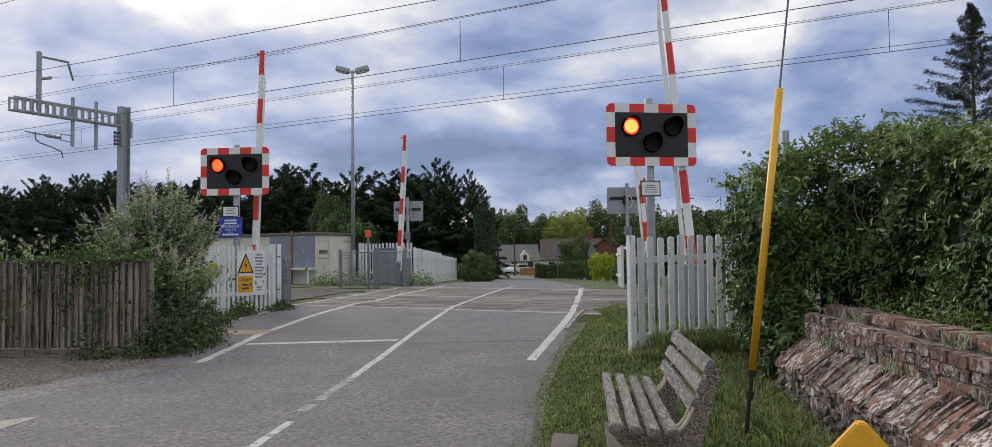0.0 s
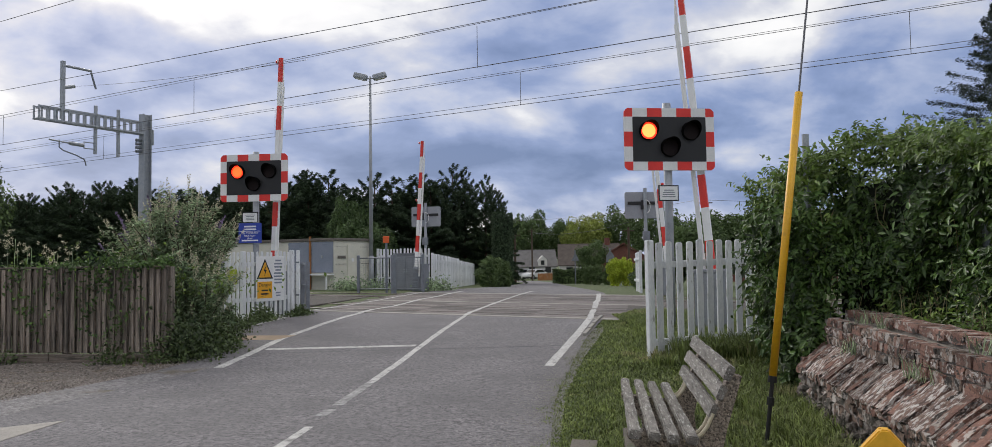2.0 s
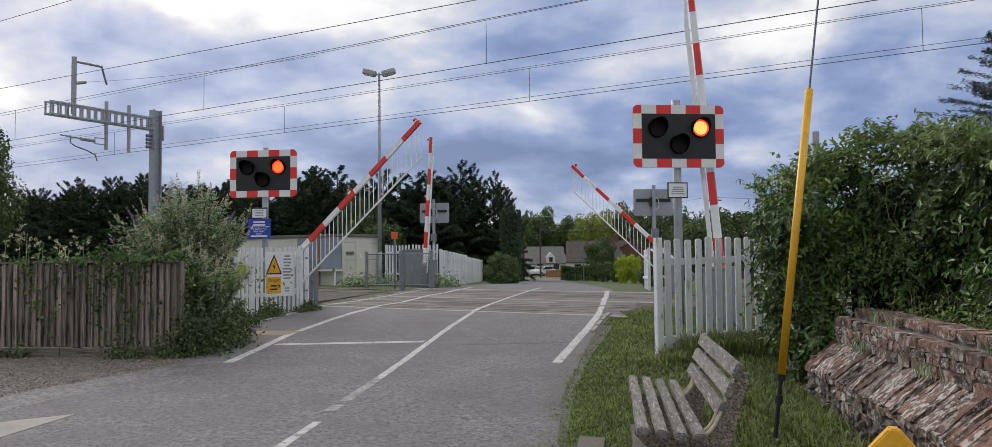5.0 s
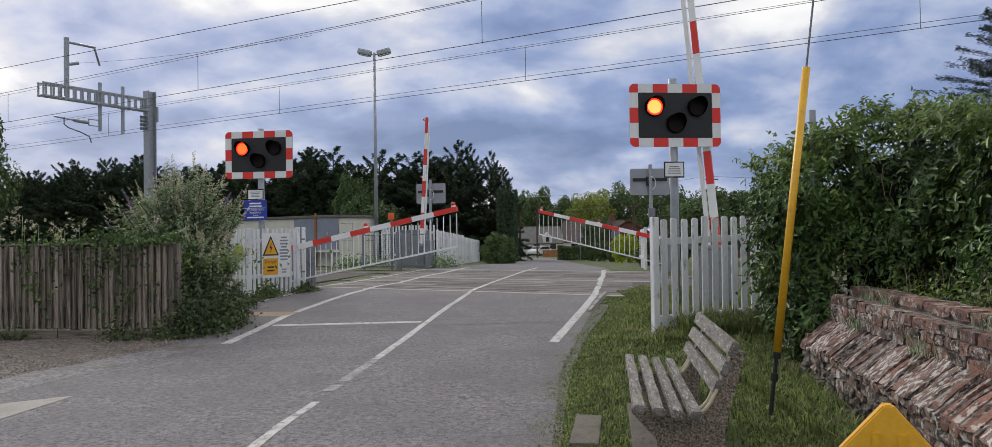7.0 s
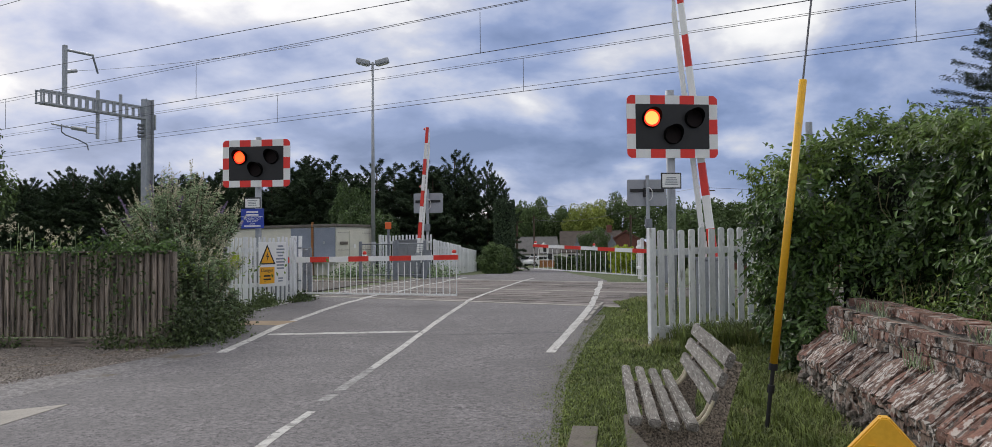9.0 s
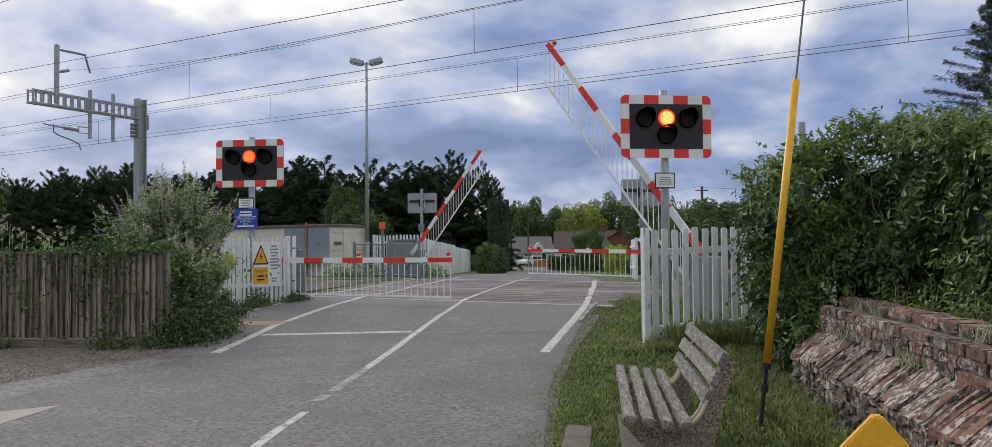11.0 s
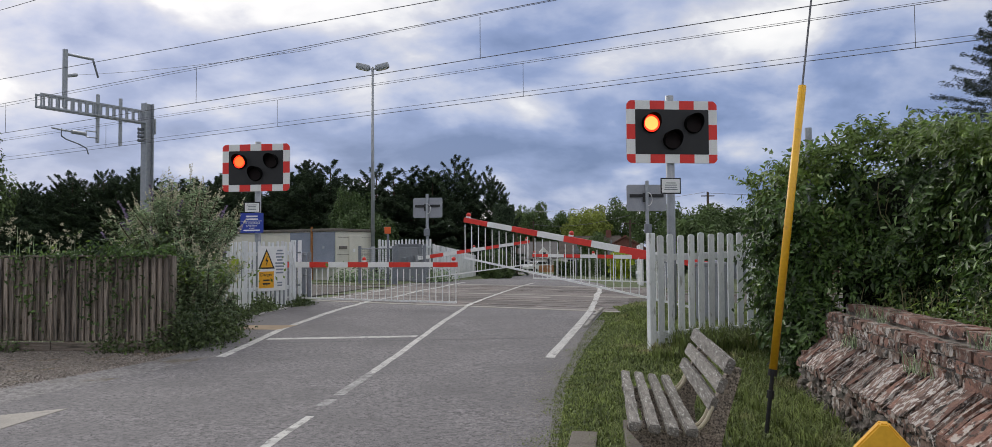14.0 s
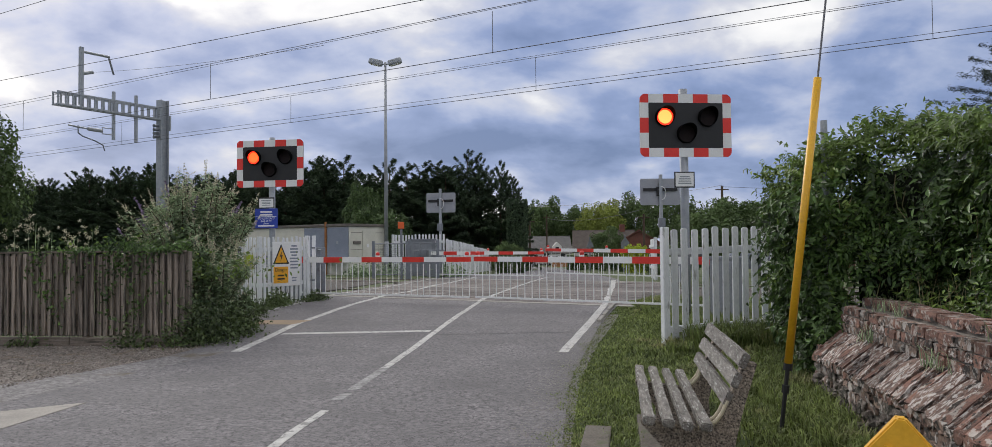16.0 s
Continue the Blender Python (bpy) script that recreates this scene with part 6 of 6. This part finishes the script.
# ---- old brick wall ----
def build_wall():
    e = Vector((-.114, -.9935, 0)).normalized()
    rz = math.degrees(math.atan2(e.y, e.x))
    th = thing("brick_wall", pose(2.858, 7.05, 0, 0, 0, rz), "low old brick garden wall with a sloping plinth and flaking faces", "wall")
    # local: x along the wall towards the viewer, -y towards the road
    L = 6.0
    rg = random.Random(21)
    core = prism([(-.225, -.05), (.40, -.05), (.40, .89), (.19, .89), (.19, .822), (.012, .822), (.012, .585), (-.215, .385)], 0.02, L)
    part("core", core, M_MORTAR, th, m=Matrix(((0, 0, 1, 0), (1, 0, 0, 0), (0, 1, 0, 0), (0, 0, 0, 1))))

    def brick_meshes(w, d, h, mtl, k=5, chip=.006, cuts=1):
        out = []
        for i in range(k):
            bm = box(w, d, h, 0, 0, -h / 2)
            bmesh.ops.subdivide_edges(bm, edges=list(bm.edges), cuts=cuts, use_grid_fill=True)
            for v in bm.verts:
                far = abs(v.co.x) / w + abs(v.co.y) / d + abs(v.co.z) / h
                pull = .955 if far > 1.2 else .985 if far > .9 else 1.0
                v.co = v.co * pull + Vector((rg.uniform(-chip, chip), rg.uniform(-chip, chip), rg.uniform(-chip, chip)))
            me = bpy.data.meshes.new("brick")
            bm.to_mesh(me)
            bm.free()
            me.materials.append(mtl)
            out.append(me)
        return out
    face = brick_meshes(.213, .10, .066, M_BRICK) + brick_meshes(.213, .10, .066, M_BRICK_PALE, 4, .009)
    half = brick_meshes(.103, .10, .066, M_BRICK, 3) + brick_meshes(.103, .10, .066, M_BRICK_FLAKE, 3, .008)
    head = brick_meshes(.213, .21, .068, M_BRICK, 4) + brick_meshes(.103, .22, .068, M_BRICK_PALE, 2)
    slopes = {w: brick_meshes(w - .007, .35, .09, M_BRICK, 3, .010) + brick_meshes(w - .007, .35, .09, M_BRICK_FLAKE, 6, .015, 2) for w in (.07, .10, .22)}
    low = brick_meshes(.216, .10, .066, M_BRICK_PALE, 5, .011) + brick_meshes(.216, .10, .066, M_RUBBLE, 4, .014)
    lip = brick_meshes(.105, .12, .068, M_BRICK, 3, .008) + brick_meshes(.105, .12, .068, M_BRICK_PALE, 3, .012)

    def course(name, kinds, y, z, step, start, wob, lean=1.0):
        x = start
        while x < L - .2:
            o = part_mesh(name, rg.choice(kinds), M_BRICK, th)
            o.matrix_basis = pose(x + step / 2, y + rg.uniform(-wob, wob), z + rg.uniform(-.003, .003), rg.uniform(-lean, lean), rg.uniform(-lean, lean), rg.uniform(-lean, lean) * 1.3)
            x += step
    for c in range(3):
        if c == 1:
            course("brick", half, .045, .655 + c * .076, .113, .02, .007)
        else:
            course("brick", face, .045, .655 + c * .076, .224, .02 + .06 * c, .007)
    course("coping_brick", head[:4], .275, .881, .224, .10, .009, 1.5)
    x = .02
    ang = math.degrees(math.atan2(.20, .24))
    while x < L - .1:
        wd = rg.choice((.07, .07, .10, .10, .22))
        kinds = slopes[wd]
        o = part_mesh("sloping_brick", rg.choice(kinds[:3] if rg.random() < .36 else kinds[3:]), M_BRICK, th)
        o.matrix_basis = pose(x + wd / 2, -.098 + rg.uniform(-.008, .008), .482 + rg.uniform(-.010, .008), ang + rg.uniform(-2, 2), rg.uniform(-2.5, 2.5), rg.uniform(-2, 2))
        x += wd + .002
    course("lip_brick", lip, -.192, .372, .113, .0, .010, 1.8)
    for c in range(5):
        course("plinth_brick", low, -.186, .297 - c * .075, .224, .02 + (.11 if c % 2 else 0), .014, 1.6)
    # the end of the wall, brick over brick
    for c in range(11):
        for k, y in enumerate((-.12, .11) if c < 6 else (.12, .31)):
            if c == 10 and k == 0:
                continue
            o = part_mesh("end_brick", rg.choice(face), M_BRICK, th)
            o.matrix_basis = pose(.03, y + .02 * (c % 2), .05 + c * .0785, 0, 0, 90 + rg.uniform(-1.5, 1.5))
    # crumbling foot of the wall
    rng = np.random.default_rng(12)
    bm = bmesh.new()
    for i in range(420):
        r = rng.uniform(.016, .05)
        m = pose(rng.uniform(0, L), -.235 + rng.uniform(-.02, .02), abs(rng.normal(0, .10)), *rng.uniform(0, 360, 3)) @ Matrix.Diagonal((r * 1.5, r * .8, r * .8, 1))
        bmesh.ops.create_icosphere(bm, subdivisions=1, radius=1, matrix=m)
    for v in bm.verts:
        v.co += Vector(rng.uniform(-.006, .006, 3))
    tagged(part("rubble_facing", bm, M_RUBBLE, th, "crumbled rubble at the foot of the wall"), kind="stuff")
    return th


build_wall()
RB = thing("brick_pier", pose(3.52, 5.75, 0, 0, 0, -80), "stub of red brick wall under the hedge", "wall")
for c in range(3):
    for k in range(3):
        part("brick", box(.21, .1, .066, k * .225 + (c % 2) * .11, 0, .70 + c * .076, bevel=.006), M_BRICK, RB)
part("base", box(.9, .12, .70, .3, .02, 0), M_MORTAR, RB)


# ---- yellow plastic frame by the wall ----
def build_yellow_frame():
    th = thing("folding_sign", pose(1.258, 2.62, .028, 0, 0, -24), "yellow plastic folding sign frame standing on the grass", "folding sign")
    outl = [(-.26, 0), (.26, 0), (.26, .48), (.24, .53), (.014, .795), (-.014, .795), (-.24, .53), (-.26, .48)]
    bm = prism([(a, b - .022 if b < .01 else b) for a, b in outl], -.022, .022, axis="y")
    bmesh.ops.bevel(bm, geom=list(bm.edges), offset=.006, segments=2, affect="EDGES")
    part("panel", bm, M_YBIN, th)
    ridge = prism([(-.17, .05), (.17, .05), (.17, .47), (.0, .60), (-.17, .47)], -.036, -.0225, axis="y")
    bmesh.ops.bevel(ridge, geom=list(ridge.edges), offset=.006, segments=1, affect="EDGES")
    part("raised_face", ridge, M_YBIN, th)
    for s in (-1, 1):
        part("grip_rib", prism([(s * .040 - .012, .635), (s * .040 + .012, .635), (s * .040 + .012, .70), (s * .040 - .012, .70)], -.034, -.0225, axis="y"), M_YPOLE, th, "raised grip rib")
    part("rear_leg", prism(outl, .0, .03, axis="y"), M_YBIN, th, m=pose(0, .05, -.02, -5, 0, 0))


build_yellow_frame()


# ---- verge grass ----
def build_grass():
    rng = np.random.default_rng(91)
    edge_y = np.array([1.0, 4.0, 7.6, 9.9, 11.4, 13.6, 15.7])
    edge_x = np.array([.10, .10, .44, .84, 1.18, 1.62, 2.05])
    far = np.array([(1.0, 2.1), (4.0, 2.35), (5.2, 2.45), (7.6, 2.95), (8.6, 3.2), (10, 3.6), (12, 4.6), (15.7, 3.4)])

    def area(n, y0, y1):
        y = rng.uniform(y0, y1, n)
        a, b = np.interp(y, edge_y, edge_x), np.interp(y, far[:, 0], far[:, 1])
        x = a + (b - a) * rng.uniform(0, 1, n) + rng.normal(0, .02, n) + .07 * np.sin(y * 4.3) + .05 * np.sin(y * 13.1 + 1) - .09
        keep = ~((np.abs((x - 1.12) - (y - 5) * .115) < .40) & (np.abs(y - 5.0) < 1.1) & (rng.uniform(0, 1, n) < .9))
        return x[keep], y[keep], a[keep]
    for n, y0, y1, h, w, lb in ((56000, 2.6, 8.2, .062, .0055, "short worn verge grass"), (46000, 8.0, 15.6, .062, .008, "short worn verge grass")):
        x, y, a = area(n, y0, y1)
        near_edge = np.clip((x - a) / .5, .35, 1)
        tall = np.where((y > 9.0) & (y < 9.9) & (x > 1.7), 2.2, 1.0) * np.where(x > 2.0, 2.2, 1.0)
        z = np.array([zg(p, q) for p, q in zip(x, y)])
        me = blades_mesh("verge_grass", np.stack([x, y, z], 1), 1.0, rng, w, .9)
        # blade heights
        co = np.empty(len(me.vertices) * 3)
        me.vertices.foreach_get("co", co)
        co = co.reshape(-1, 5, 3)
        f = (h * near_edge * tall)[:, None, None]
        base = np.stack([x, y, z], 1)[:, None, :]
        mid = (co - base)
        k = np.array([[1, 1, 1]])
        scaled = mid * f
        scaled[:, 0] = mid[:, 0]
        scaled[:, 1] = mid[:, 1]
        wv = mid[:, 1]
        scaled[:, 2] = (mid[:, 2] - wv * .8) * f[:, 0] + wv * .8
        scaled[:, 3] = (mid[:, 3] + wv * .8) * f[:, 0] - wv * .8
        me.vertices.foreach_set("co", (scaled + base).reshape(-1))
        me.update()
        stuff_mesh("verge_grass", me, M_GRASS, lb)
    # tall grass and weeds on and by the wall, behind the picket fence
    n = 9000
    y = rng.uniform(10.1, 15, n)
    x = np.interp(y, [10.1, 15], [3.0, 3.2]) + rng.uniform(-.9, 1.6, n)
    x = np.maximum(x, np.interp(y, edge_y, edge_x) + .35)
    z = np.array([zg(p, q) for p, q in zip(x, y)])
    stuff_mesh("tall_grass", blades_mesh("tall_grass", np.stack([x, y, z], 1), .15, rng, .006, .6), M_GRASS, "tall uncut grass behind the white fence")
    pts = []
    for i in range(10):
        t = rng.uniform(.3, 4.2)
        o = rng.choice([.10, -.02, .13])
        z = .86 if o > 0 else .63
        bx, by = 2.858 - .114 * t + o * .9935, 7.05 - .9935 * t - o * .114
        k = 26
        pts.append(np.stack([bx + rng.normal(0, .035, k), by + rng.normal(0, .05, k), np.full(k, z - .02)], 1))
    stuff_mesh("wall_weeds", blades_mesh("wall_weeds", np.concatenate(pts), .14, rng, .003, 1.1), M_SHRUB, "thin weeds rooted in the wall joints")
    # bright weeds between wall and hedge
    n = 1500
    t, o = rng.uniform(-.1, 4.6, n), rng.uniform(.40, .74, n)
    clump = .5 + .5 * np.sin(t * 5.3 + 1) * np.sin(t * 2.1)
    q = np.stack([2.858 - .114 * t + o * .9935, 7.05 - .9935 * t - o * .114, .80 + np.abs(rng.normal(0, .16, n)) * (.35 + clump)], 1)
    stuff_mesh("wall_top_weeds", ovate_mesh("wall_top_weeds", q, .026, rng, np.tile([-.3, -.2, 1.0], (n, 1)), rng.normal(size=(n, 3)), .5), M_IVY_YOUNG, "bright leafy weeds between the wall and the hedge")
    feet = np.stack([2.858 - .114 * t[:160] + o[:160] * .9935, 7.05 - .9935 * t[:160] - o[:160] * .114, np.full(160, .80)], 1)
    stuff_mesh("seed_grass", blades_mesh("seed_grass", feet, .34, rng, .0022, .5), M_GRASS_DRY, "thin dry grass stems behind the wall")
    # loose grit along the road edge, pebbles on the drive
    oc = np.array([(1, 0, 0), (-1, 0, 0), (0, 1, 0), (0, -1, 0), (0, 0, 1)], float)
    tri = np.array([(0, 2, 4), (2, 1, 4), (1, 3, 4), (3, 0, 4)])
    y = rng.uniform(2.6, 13, 9000)
    grit = np.interp(y, edge_y, edge_x) - np.abs(rng.normal(0, .22, 9000)) + .06, y, (.003, .010)
    y = rng.uniform(5.5, 10.6, 9000)
    drive = np.interp(y, [5.5, 7.5, 10.6], [-6.5, -5.5, -4.55]) - rng.uniform(0, 1, 9000) ** 1.6 * 4.0 + .1, y, (.005, .017)
    for name, (x, y, (small, large)), mt, lb in (("road_grit", grit, M_KERB, "loose grit along the road edge"), ("drive_pebbles", drive, M_PEBBLE, "loose pebbles on the gravel drive")):
        n = len(x)
        z = np.array([zg(p, q) for p, q in zip(x, y)]) + .013
        v = np.stack([x, y, z], 1)[:, None, :] + oc[None] * rng.uniform(small, large, n)[:, None, None] * rng.uniform(.6, 1.3, (n, 5, 1))
        me = bpy.data.meshes.new(name)
        me.from_pydata(v.reshape(-1, 3).tolist(), [], (np.arange(n)[:, None, None] * 5 + tri[None]).reshape(-1, 3).tolist())
        stuff_mesh(name, me, mt, lb)


build_grass()


motions()
